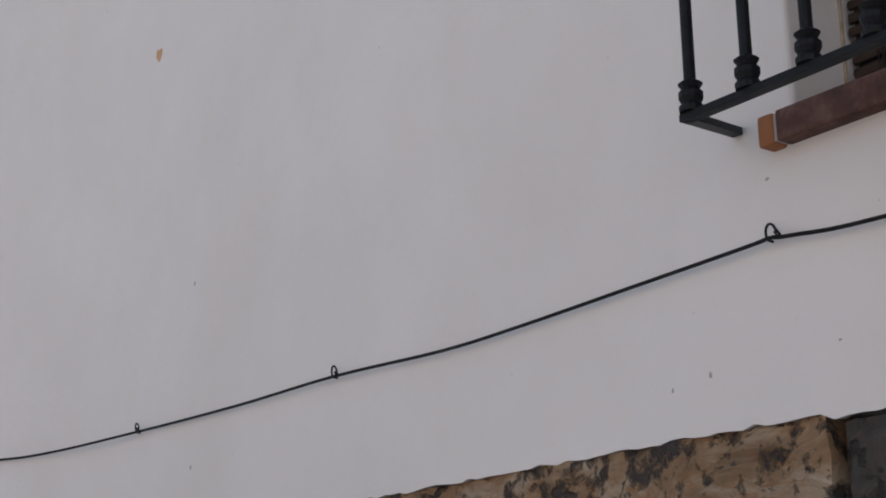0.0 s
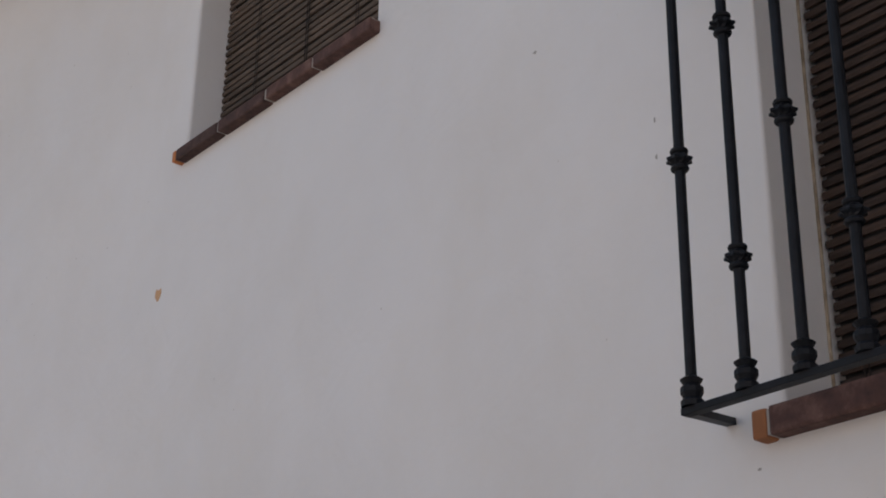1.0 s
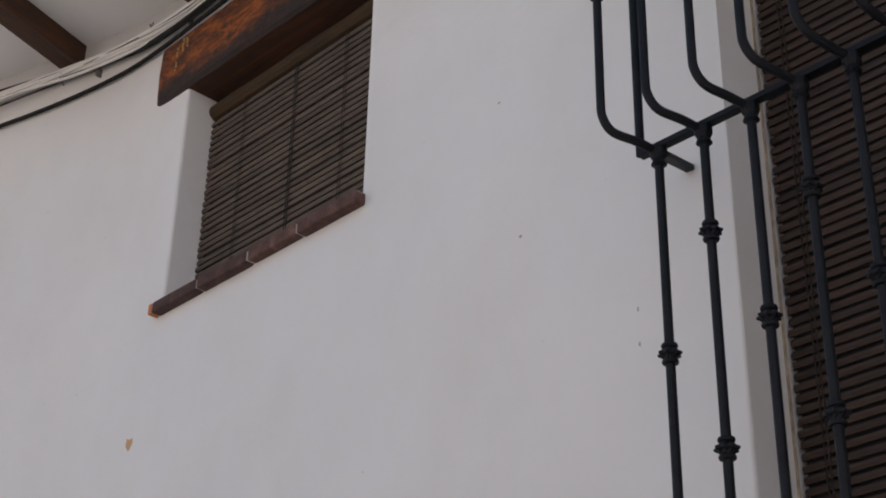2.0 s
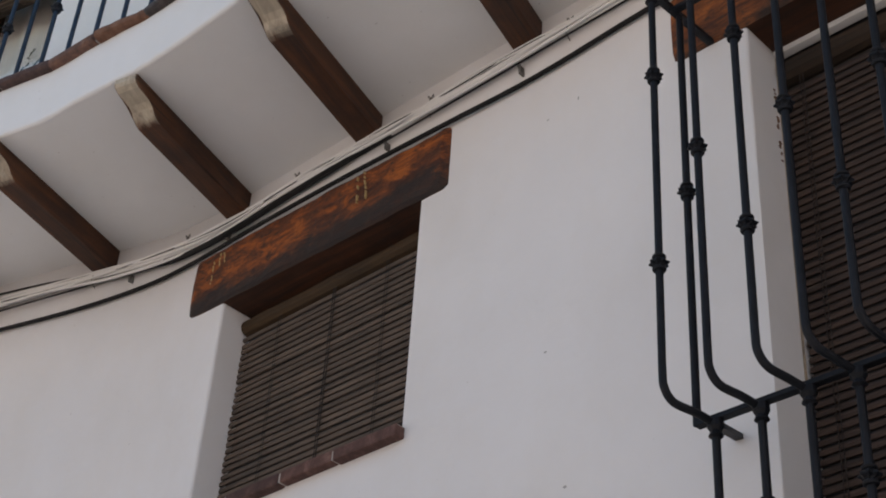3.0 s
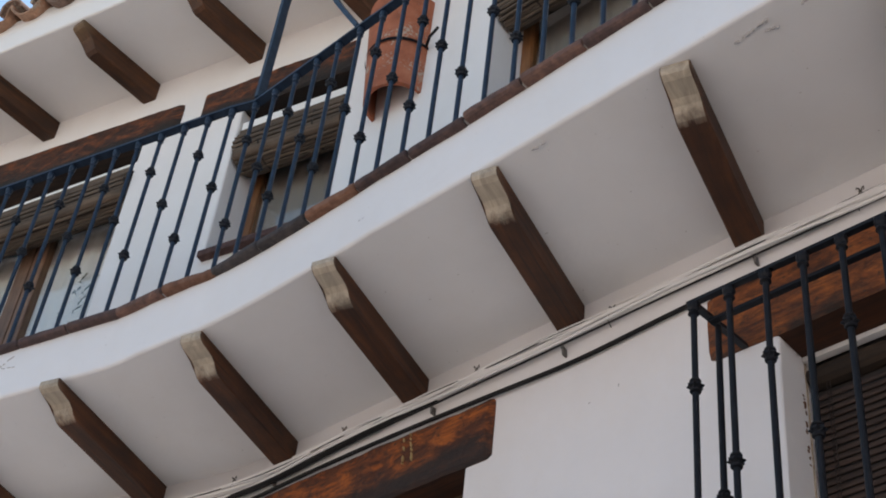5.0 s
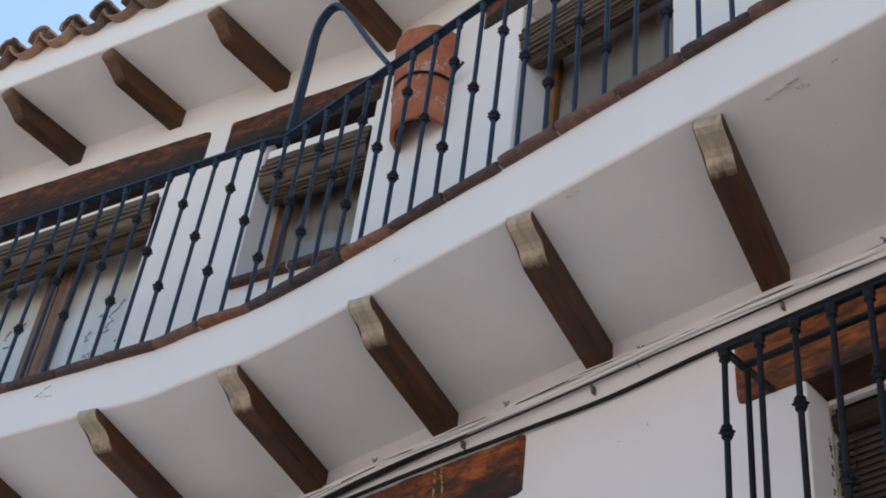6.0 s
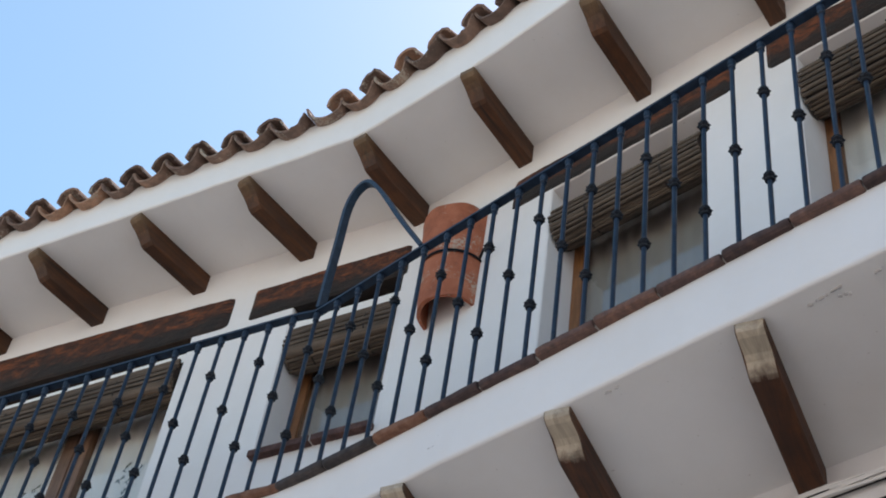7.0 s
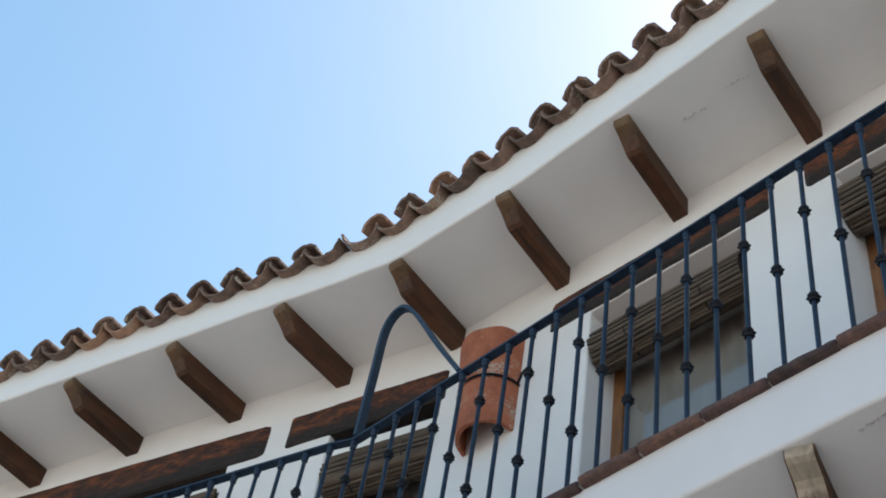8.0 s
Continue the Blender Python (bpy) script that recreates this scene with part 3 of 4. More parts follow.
part("top_rail", bm, M_RAIL, railing)


# flat strip bent into a hoop on the rail
bm = bmesh.new()
hoop = smooth_line([(-3.338, -0.594, 6.115), (-3.335, -0.594, 6.30), (-3.33, -0.594, 6.52), (-3.325, -0.594, 6.76), (-3.285, -0.594, 6.86), (-3.215, -0.594, 6.865), (-3.12, -0.594, 6.74), (-2.93, -0.596, 6.40), (-2.775, -0.60, 6.14)], 6)
secs = []
for i, p in enumerate(hoop):
    d = (hoop[min(i + 1, len(hoop) - 1)] - hoop[max(i - 1, 0)]).normalized()
    n = d.cross(Vector((0, 1, 0))).normalized() * 0.009
    w = Vector((0, 0.019, 0))
    secs.append([p + n + w, p + n - w, p - n - w, p - n + w])
rings(bm, secs)
part("hoop", bm, M_HOOP, railing, "blue painted flat steel strip bent into a hoop")


# ---------- grille in front of the lower window ----------
grille = thing("window_grille", "black wrought iron window grille with bulging upper half", "window grille")
Y_IN, Y_OUT = -0.185, -0.294
Z_BOT, Z_MID, Z_TOP = 2.252, 3.128, 4.303
GX = [-1.433 + 0.1085 * i for i in range(11)]


def flat_bar(bm, a, b, wide, thick):
    a, b = Vector(a), Vector(b)
    d = (b - a).normalized()
    side = d.cross(Vector((0, 0, 1))).normalized() * wide / 2
    up = side.cross(d).normalized() * thick / 2
    rings(bm, [[p + side + up, p - side + up, p - side - up, p + side - up] for p in (a, b)])


gk = knot_mesh(0.0195, 0.042, "knot", M_IRON)
gk_used = False


def grille_knot(parent, x, y, z):
    global gk_used
    if not gk_used:
        gk.parent, gk.matrix_basis = parent, Matrix.Translation((x, y, z))
        gk_used = True
    else:
        again(gk, Matrix.Translation((x, y, z)), parent, "knot")


for i, x in enumerate(GX):
    bm = bmesh.new()
    lathe(bm, [(0.009, Z_BOT), (0.009, Z_MID)], 10, (x, Y_IN))
    lathe(bm, [(0.018, Z_BOT + 0.006), (0.019, Z_BOT + 0.014), (0.014, Z_BOT + 0.02), (0.0185, Z_BOT + 0.028), (0.0185, Z_BOT + 0.036), (0.013, Z_BOT + 0.042), (0.0185, Z_BOT + 0.05), (0.0095, Z_BOT + 0.056)], 12, (x, Y_IN))
    lathe(bm, [(0.0095, Z_MID - 0.045), (0.016, Z_MID - 0.04), (0.012, Z_MID - 0.03), (0.0175, Z_MID - 0.02), (0.0175, Z_MID - 0.006)], 12, (x, Y_IN))
    b = part("lower_bar", bm, M_IRON, grille)
    for z in ((2.686,) if i % 2 == 0 else (2.475, 2.897)):
        grille_knot(b, x, Y_IN, z)
    ux = -1.482 + 0.1115 * i
    bm = bmesh.new()
    tube(bm, smooth_line([(x + 0.0, Y_IN, Z_MID - 0.012), (x - 0.014, Y_IN - 0.045, Z_MID - 0.002), (ux + 0.010, Y_OUT + 0.022, Z_MID + 0.012), (ux + 0.001, Y_OUT + 0.003, Z_MID + 0.042), (ux, Y_OUT, Z_MID + 0.08), (ux, Y_OUT, Z_MID + 0.16)], 5) + [(ux, Y_OUT, Z_TOP)], 0.009, 10)
    lathe(bm, [(0.0095, Z_TOP - 0.045), (0.016, Z_TOP - 0.04), (0.012, Z_TOP - 0.03), (0.0175, Z_TOP - 0.02), (0.0175, Z_TOP - 0.006)], 12, (ux, Y_OUT))
    b = part("upper_bar", bm, M_IRON, grille)
    for z in ((3.477, 4.019) if i % 2 == 0 else (3.743,)):
        grille_knot(b, ux, Y_OUT, z)
bm = bmesh.new()
lathe(bm, [(0.009, Z_MID), (0.009, Z_TOP - 0.01)], 10, (-1.477, Y_IN))
b = part("side_bar", bm, M_IRON, grille)
grille_knot(b, -1.477, Y_IN, 3.738)
for name, za, y, x0 in (("bottom_rail", Z_BOT, Y_IN, -1.45), ("middle_rail", Z_MID, Y_IN, -1.478), ("top_rail", Z_TOP, Y_OUT, -1.50), ("inner_top_rail", Z_TOP - 0.002, -0.205, -1.49)):
    bm = bmesh.new()
    box(bm, x0, -0.28, y - 0.010, y + 0.010, za - 0.006, za + 0.006, 0.0015)
    part(name, bm, M_IRON, grille)
for za, zb, ya, xa, xb in ((Z_BOT, 2.298, Y_IN, -1.437, -1.525), (Z_MID, 3.20, Y_IN, -1.445, -1.505), (Z_TOP, 4.365, Y_OUT, -1.485, -1.508)):
    bm = bmesh.new()
    flat_bar(bm, (xa, ya, za - 0.001), (xb, 0.03, zb), 0.02, 0.012)
    part("wall_bracket", bm, M_IRON, grille)


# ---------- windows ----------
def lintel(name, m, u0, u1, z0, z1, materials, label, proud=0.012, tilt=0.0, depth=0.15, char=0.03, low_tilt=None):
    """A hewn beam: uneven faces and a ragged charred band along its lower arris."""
    bm = bmesh.new()
    n = 46
    secs = []
    for i in range(n + 1):
        f = i / n
        u = u0 + (u1 - u0) * f
        j = lambda k, a=0.005: a * (noise.noise(Vector((u * 5, k * 3.7, z0))) + 0.6 * noise.noise(Vector((u * 21, k * 1.9, z0))))
        dz = tilt * (1 - f)
        lo = z0 + (dz if low_tilt is None else low_tilt * (1 - f)) + j(1, 0.004)
        hi = z1 + dz + j(2, 0.006)
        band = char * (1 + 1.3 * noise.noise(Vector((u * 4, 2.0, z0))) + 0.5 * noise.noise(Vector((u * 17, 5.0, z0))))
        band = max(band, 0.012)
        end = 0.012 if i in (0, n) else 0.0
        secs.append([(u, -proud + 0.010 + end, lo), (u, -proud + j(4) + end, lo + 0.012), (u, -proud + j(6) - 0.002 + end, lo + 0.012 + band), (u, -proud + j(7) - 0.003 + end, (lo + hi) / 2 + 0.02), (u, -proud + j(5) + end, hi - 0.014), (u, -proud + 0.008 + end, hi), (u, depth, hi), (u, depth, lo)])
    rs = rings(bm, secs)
    # the underside faces take the second, darker material
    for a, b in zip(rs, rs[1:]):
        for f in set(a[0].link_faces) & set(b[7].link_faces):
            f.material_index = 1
    ob = part(name, bm, materials, m=m)
    return tagged(ob, label, "lintel")


lintel("window_lintel", M_R, -3.66, -2.443, 4.350, 4.588, [M_LINTEL, M_LINTEL_UNDER], "cracked orange-brown timber lintel with charred lower edge", 0.014, 0.022, 0.40, 0.055)
lintel("window_lintel", M_R, -1.628, -0.2, 4.352, 4.60, [M_LINTEL_W, M_LINTEL_UNDER], "orange-brown timber lintel above the grille window", 0.012, 0.0, 0.15, 0.02)
lintel("window_lintel", M_L, -2.95, -1.05, 6.995, 7.222, [M_LINTEL_UP, M_BLACK_WOOD], "long dark timber lintel with near-black underside above the balcony door", 0.012, 0.085, 0.15, 0.05, 0.035)
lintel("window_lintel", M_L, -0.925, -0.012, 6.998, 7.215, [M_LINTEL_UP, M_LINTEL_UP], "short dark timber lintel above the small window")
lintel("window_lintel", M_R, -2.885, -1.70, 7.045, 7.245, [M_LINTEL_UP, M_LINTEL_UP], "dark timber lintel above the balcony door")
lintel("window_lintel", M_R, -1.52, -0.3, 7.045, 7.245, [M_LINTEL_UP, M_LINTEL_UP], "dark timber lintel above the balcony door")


def sill(label, m, cuts, z0, z1, off, cut_end=0.0):
    s = thing("window_sill", label, "sill", m=m)
    u0 = cuts[0]
    bm = bmesh.new()
    box(bm, u0 + 0.01, cuts[-1] - 0.004, -off + 0.004, 0.09, z0 + 0.004, z1 - 0.004)
    part("mortar", bm, M_MORTAR, s, "pale mortar between the sill tiles")
    if cut_end:
        bm = bmesh.new()
        box(bm, u0, u0 + cut_end, -off, 0.10, z0, z1, 0.006)
        part("end_tile", bm, M_TILE_CUT, s, "bright orange cut tile end")
        u0 += cut_end
    for a, b in zip([u0] + list(cuts[1:-1]), cuts[1:]):
        bm = bmesh.new()
        jig = random.uniform(-0.003, 0.003)
        box(bm, a + 0.0035, b - 0.0035, -off + jig, 0.10, z0 + jig, z1 + jig, 0.006)
        part("tile", bm, M_TILE, s)
    return s


sill("red-brown clay tile sill with orange cut end under the grille window", M_R, [-1.446, -1.12, -0.86, -0.60, -0.34], 2.238, 2.288, 0.032, 0.030)
sill("worn red-brown clay tile sill under the closed blind", M_R, [-3.50, -3.252, -3.012, -2.79, -2.537], 3.538, 3.574, 0.032, 0.018)
sill("red-brown clay tile sill under the small window", M_L, [-0.66, -0.33, -0.02], 5.985, 6.022, 0.04)



def blind(label, m, u0, u1, z0, z1, y, slat_mat, cords, head):
    t = thing("slatted_blind", label, "blind", m=m)
    pitch = 0.0234
    bm = bmesh.new()
    prof = [(-0.004, -0.0074), (-0.006, 0.0), (-0.004, 0.0074), (0.002, 0.0074), (0.003, -0.0074)]
    secs = []
    n = 6
    for i in range(n + 1):
        u = u0 + (u1 - u0) * i / n
        w = 0.0008 * math.sin(i * 2.3)
        secs.append([(u, y + a + w, c + w) for a, c in prof])
    rings(bm, secs)
    cnt = int((z1 - z0 - head) / pitch)
    s0 = None
    for i in range(cnt):
        z = z0 + 0.013 + i * pitch
        mm = Matrix.Translation((random.uniform(-0.002, 0.002), random.uniform(-0.0015, 0.0015), z + random.uniform(-0.0005, 0.0005))) @ Matrix.Rotation(random.uniform(-0.0007, 0.0007), 4, "Y")
        if s0 is None:
            s0 = part("slat", bm, slat_mat, t, m=mm)
        else:
            again(s0, mm, t)
    for q, c in enumerate(cords):
        bm = bmesh.new()
        for k in (-0.005, 0.005):
            tube(bm, [(c + k, y - 0.0085, z0), (c + k + 0.002, y - 0.0085, (z0 + z1) / 2), (c + k, y - 0.0085, z1)], 0.0015 if q == 0 else 0.0009, 6)
        part("cord", bm, M_CORD, t)
    bm = bmesh.new()
    secs = []
    for i in range(9):
        u = u0 + (u1 - u0) * i / 8
        r = head / 2 * (0.85 + 0.05 * math.sin(i * 1.9))
        secs.append([(u, y + 0.008 + r * math.cos(2 * math.pi * k / 12), z1 - head / 2 + r * math.sin(2 * math.pi * k / 12)) for k in range(12)])
    rings(bm, secs)
    part("head_roll", bm, M_HEAD if slat_mat is M_SLAT else M_HEAD_DARK, t, "rolled head of the blind")
    return t


CLOSED_BLIND = blind("closed grey-brown slatted wooden blind filling the window", M_R, -3.468, -2.562, 3.576, 4.352, 0.105, M_SLAT, (-3.02, -3.28, -2.78), 0.07)
GRILLE_BLIND = blind("closed dark brown slatted wooden blind behind the grille", M_R, -1.392, -0.41, 2.276, 4.325, 0.147, M_SLAT_DARK, (-1.335, -0.9), 0.085)
# near-black sheets added behind the slats, as the shade in their gaps
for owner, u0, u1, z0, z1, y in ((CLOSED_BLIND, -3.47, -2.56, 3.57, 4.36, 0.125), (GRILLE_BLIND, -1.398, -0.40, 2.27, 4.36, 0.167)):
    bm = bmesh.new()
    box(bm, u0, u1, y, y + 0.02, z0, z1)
    part("backing", bm, M_DARK, owner, "near-black sheet added as the shade in the slat gaps")
bm = bmesh.new()
box(bm, -1.398, -0.405, 0.118, 0.145, 4.333, 4.350, 0.003)
part("head_strip", bm, M_CABLE_W, GRILLE_BLIND, "white strip above the head of the blind")
# pale wooden edge strip beside the blind of the grille window
bm = bmesh.new()
box(bm, -1.3995, -1.3945, 0.128, 0.133, 2.276, 4.335, 0.001)
part("edge_strip", bm, M_NOSE, GRILLE_BLIND, "tan wooden strip along the edge of the blind")


def window(name, label, m, u0, u1, z0, z1, y, mullions, cloth, stile=0.043, frame_mat=None):
    t = thing(name, label, "window", kind="structure", m=m)
    fm = frame_mat or M_FRAME
    w = 0.055
    for a, b in ((u0, u0 + w), (u1 - w, u1)):
        bm = bmesh.new()
        box(bm, a, b, y, y + 0.05, z0, z1, 0.006)
        part("stile", bm, fm, t)
    for a, b in ((z0, z0 + w), (z1 - w, z1)):
        bm = bmesh.new()
        box(bm, u0 + w, u1 - w, y + 0.003, y + 0.047, a, b, 0.006)
        part("frame_rail", bm, fm, t)
    for c in mullions:
        for d in (-stile - 0.004, 0.004):
            bm = bmesh.new()
            box(bm, c + d, c + d + stile, y - 0.006, y + 0.044, z0 + w, z1 - w, 0.006)
            part("mullion", bm, fm, t)
    edges = [u0 + w, *mullions, u1 - w]
    for a, b in zip(edges, edges[1:]):
        bm = bmesh.new()
        box(bm, a, b, y + 0.02, y + 0.025, z0 + w, z1 - w)
        p = part("pane", bm, M_GLASS, t)
        p.visible_shadow = False
    bm = bmesh.new()
    n = int((u1 - u0) / 0.012)
    secs = []
    for i in range(n + 1):
        u = u0 + (u1 - u0) * i / n
        yy = y + 0.045 + 0.006 * math.sin(u * 62) + 0.005 * math.sin(u * 23)
        secs.append([(u, yy, z0), (u, yy, z1), (u, yy + 0.004, z1), (u, yy + 0.004, z0)])
    rings(bm, secs)
    part("curtain", bm, cloth, t, "hanging cloth behind the glass")
    return t


WIN3 = window("window_3", "brown wooden balcony door with glass and pale curtain", M_L, -2.75, -1.268, 5.16, 7.02, 0.19, (-2.01,), M_CURTAIN, stile=0.085, frame_mat=M_FRAME_OLD)
window("window_4", "small brown wooden window with dim glass", M_L, -0.655, -0.035, 6.024, 7.00, 0.19, (), M_PANE_TONE)
window("window_5", "brown wooden balcony door with grey glass", M_R, -2.652, -1.850, 5.16, 7.04, 0.19, (), M_PANE_TONE)
window("window_6", "brown wooden balcony door with grey curtain", M_R, -1.385, -0.45, 5.16, 7.04, 0.19, (-0.95,), M_CURTAIN)

# dark leaf-shaped figures between the glass and the pale curtain
random.seed(33)
for u, z in ((-1.63, 6.41), (-1.545, 6.37), (-1.585, 6.32), (-1.65, 6.33), (-1.59, 6.255), (-1.605, 6.20), (-1.715, 6.21), (-2.30, 6.39), (-2.285, 6.30), (-2.22, 6.43), (-2.40, 6.22), (-1.50, 6.12), (-1.68, 6.08)):
    bm = bmesh.new()
    a = random.uniform(-0.6, 1.2)
    stem = [(u + 0.05 * f * math.cos(a), 0.2205, z + 0.05 * f * math.sin(a) + 0.012 * math.sin(3 * f)) for f in (-0.5, -0.2, 0.1, 0.5)]
    tube(bm, stem, 0.0015, 5)
    for k in (0, 1, 2):
        x0, y0, z0 = stem[k]
        b = a + random.choice((-0.9, 0.9))
        tip = (x0 + 0.024 * math.cos(b), y0, z0 + 0.024 * math.sin(b))
        tube(bm, [(x0, y0, z0), ((x0 + tip[0]) / 2, y0, (z0 + tip[2]) / 2 + 0.003), tip], 0.0025, 5)
    part("sprig", bm, M_SPRIG, WIN3, "small dark leaf-shaped figure behind the glass")


def rolled_blind(label, m, u0, u1, z, y, r, board=None):
    t = thing("rolled_blind", label, "blind", "rolled blinds", m=m)
    bm = bmesh.new()
    secs = []
    for i in range(7):
        u = u0 + (u1 - u0) * i / 6
        secs.append([(u, -0.004, -0.0078), (u, -0.007, 0.0), (u, -0.004, 0.0078), (u, 0.003, 0.0078), (u, 0.003, -0.0078)])
    rings(bm, secs)
    s0 = None
    n = 30
    for i in range(n):
        a = 2 * math.pi * i / n
        rr = r * (1 + 0.035 * math.sin(i * 1.7) + 0.022 * (i % 2) + 0.04 * (i % 5 == 0))
        mm = Matrix.Translation((random.uniform(-0.004, 0.004), y + rr * math.cos(a) * 0.85, z + rr * math.sin(a))) @ Matrix.Rotation(a + math.pi, 4, "X") @ Matrix.Rotation(random.uniform(-0.002, 0.002), 4, "Y")
        if s0 is None:
            s0 = part("slat", bm, M_ROLL, t, m=mm)
        else:
            again(s0, mm, t)
    # near-black core puts the shade between the rolled slats into colour
    bm = bmesh.new()
    secs = []
    for i in range(9):
        u = u0 + 0.006 + (u1 - u0 - 0.012) * i / 8
        secs.append([(u, y + (r - 0.010) * 0.85 * math.cos(2 * math.pi * k / 14), z + (r - 0.010) * math.sin(2 * math.pi * k / 14)) for k in range(14)])
    rings(bm, secs)
    part("core", bm, M_BLACK_WOOD, t)
    bm = bmesh.new()
    if board:
        box(bm, u0 - 0.004, u1 + 0.004, 0.020, 0.050, board - 0.075, board, 0.004)
        part("head_board", bm, M_CABLE_W, t, "white painted head board behind the roll")
        front = y - 0.85 * r
        bm = bmesh.new()
        box(bm, u0 + 0.002, u1 - 0.002, front + 0.016, front + 0.034, z + 0.046, z + 0.108, 0.006)
        part("valance", bm, M_TAN, t, "plain tan board along the top of the roll")
        bm = bmesh.new()
        rings(bm, [[(u, front + 0.030 - 0.026 * math.sin(math.pi * k / 8), z - 0.060 + 0.034 * math.cos(math.pi * k / 8)) for k in range(9)] for u in (u0 + 0.003, (u0 + u1) / 2, u1 - 0.003)])
        part("bottom_rail", bm, M_TAN, t, "rounded tan bottom rail of the blind")
    else:
        box(bm, u0 - 0.01, u1 + 0.01, y - 0.02, y + 0.03, z + r + 0.004, z + r + 0.05, 0.006)
        part("head_board", bm, M_HEAD, t, "plain tan head board of the blind")
    for f in (0.25, 0.75):
        u = u0 + (u1 - u0) * f
        bm = bmesh.new()
        secs = [[(u + dx, y + (r + 0.010) * 0.85 * math.cos(2 * math.pi * k / 16), z + (r + 0.010) * math.sin(2 * math.pi * k / 16)) for k in range(16)] for dx in (-0.005, 0.005)]
        rings(bm, secs, caps=False)
        part("cord", bm, M_CORD, t)
    return t


rolled_blind("weathered wooden slat blind rolled up above the balcony door", M_L, -2.74, -1.285, 6.738, 0.06, 0.106, 6.912)
rolled_blind("weathered wooden slat blind rolled up in the small window", M_L, -0.645, -0.045, 6.735, 0.08, 0.106, 6.912)
rolled_blind("weathered wooden slat blind rolled up above the balcony door", M_R, -2.64, -1.86, 6.805, 0.07, 0.10)
rolled_blind("weathered wooden slat blind rolled up above the balcony door", M_R, -1.375, -0.46, 6.83, 0.07, 0.115)

# ---------- clay half-pipe lamp on the upper wall ----------
lamp = thing("wall_lamp", "lichen-spotted terracotta half-pipe wall lamp with iron strap", "wall lamp")
bm = bmesh.new()
outer, inner = [], []
for i in range(9):
    f = i / 8
    z = 6.50 + 0.62 * f
    r = 0.148 + 0.028 * f
    cx = -3.190 - 0.025 * f
    o = [(cx - r * math.cos(math.pi * k / 20), 0.004 - r * math.sin(math.pi * k / 20), z + 0.006 * math.sin(k * 0.9) * (i in (0, 8))) for k in range(21)]
    q = [(cx - (r - 0.018) * math.cos(math.pi * k / 20), 0.004 - (r - 0.018) * math.sin(math.pi * k / 20), z) for k in range(21)]
    secs = o + q[::-1]
    outer.append(secs)
rings(bm, outer)
part("shade", bm, M_POT, lamp)
bm = bmesh.new()
r = 0.148 + 0.028 * 0.45 + 0.004
secs = []
for dz in (0.0, 0.018):
    secs.append([(-3.201 - r * math.cos(math.pi * k / 20), 0.0 - r * math.sin(math.pi * k / 20), 6.775 + dz) for k in range(21)])
rings(bm, secs, closed=False)
g = bmesh.ops.solidify(bm, geom=bm.faces[:], thickness=0.003)
strap = part("strap", bm, M_IRON, lamp, "thin black iron strap")
bm = bmesh.new()
tube(bm, [(-3.03, -0.02, 6.785), (-2.985, -0.05, 6.785), (-2.955, -0.055, 6.79), (-2.94, -0.05, 6.815)], 0.007, 6)
part("strap_end", bm, M_IRON, lamp)

# ---------- cables ----------


def along(u, off, z):
    """A place in front of the lower wall, which bends."""
    return (*plan(u, off, LOW_BEND), z)


def cable(label, pts, r, material, steps=5, group="wall cables"):
    bm = bmesh.new()
    tube(bm, smooth_line([along(*p) for p in pts], steps), r, 8)
    return tagged(part("cable", bm, material, smooth=True), label, "cable", group)


cable("thin black cable sagging between wall hooks", [(-6.5, 0.014, 2.13), (-4.511, 0.014, 2.112), (-4.05, 0.014, 2.103), (-3.571, 0.016, 2.108), (-3.054, 0.014, 2.097), (-2.644, 0.016, 2.095), (-2.273, 0.014, 2.081), (-2.037, 0.014, 2.083), (-1.774, 0.014, 2.091), (-1.50, 0.016, 2.099), (-1.449, 0.018, 2.101), (-1.41, 0.016, 2.096), (-1.244, 0.014, 2.083), (-0.7, 0.014, 2.075), (0.5, 0.014, 2.09)], 0.0034, M_CABLE_B)
for x, z in ((-3.571, 2.111), (-2.644, 2.098), (-1.449, 2.104)):
    bm = bmesh.new()
    pts = [(x - 0.010 * math.cos(a), -0.014 - 0.003 * math.sin(a), z + 0.004 + 0.015 * math.sin(a)) for a in [math.pi * k / 10 - 0.5 for k in range(12)]]
    tube(bm, [(x - 0.010, 0.01, z - 0.004)] + pts + [(x + 0.014, -0.02, z - 0.002), (x + 0.022, -0.018, z - 0.005), (x + 0.019, -0.024, z + 0.004), (x + 0.013, -0.022, z + 0.002)], 0.0022, 6)
    tagged(part("cable_hook", bm, M_IRON), "small bent wire hook holding the black cable", "hook", "cable hooks")
US = [-8.5, -6.0, -5.0, -4.45, -4.05, -3.65, -3.25, -2.9, -2.53, -2.15, -1.75, -1.4, -1.0, -0.4, 0.5, 2.0]
random.seed(4)
for c in range(5):
    off = (0.012, 0.014, 0.024, 0.026, 0.014)[c]
    base = (4.700, 4.688, 4.695, 4.676, 4.712)[c]
    pts = [(u, off + 0.004 * random.random(), base + random.uniform(-0.009, 0.009) + (0.012 * math.sin(u * 4.5 + c) if c > 1 else 0)) for u in US]
    cable("dull white cable in the bundle under the balcony", pts, (0.0085, 0.008, 0.0075, 0.006, 0.005)[c], M_CABLE_W)
for c in range(4):
    wob = [random.uniform(-0.016, 0.016) for _ in US]
    fine = [(u + 0.17, 0.030 + 0.006 * random.random(), 4.698 + w) for u, w in zip(US, wob)]
    cable("thin white wire crossing over the cable bundle", fine, (0.0034, 0.0040, 0.0030, 0.0036)[c], M_CABLE_W)
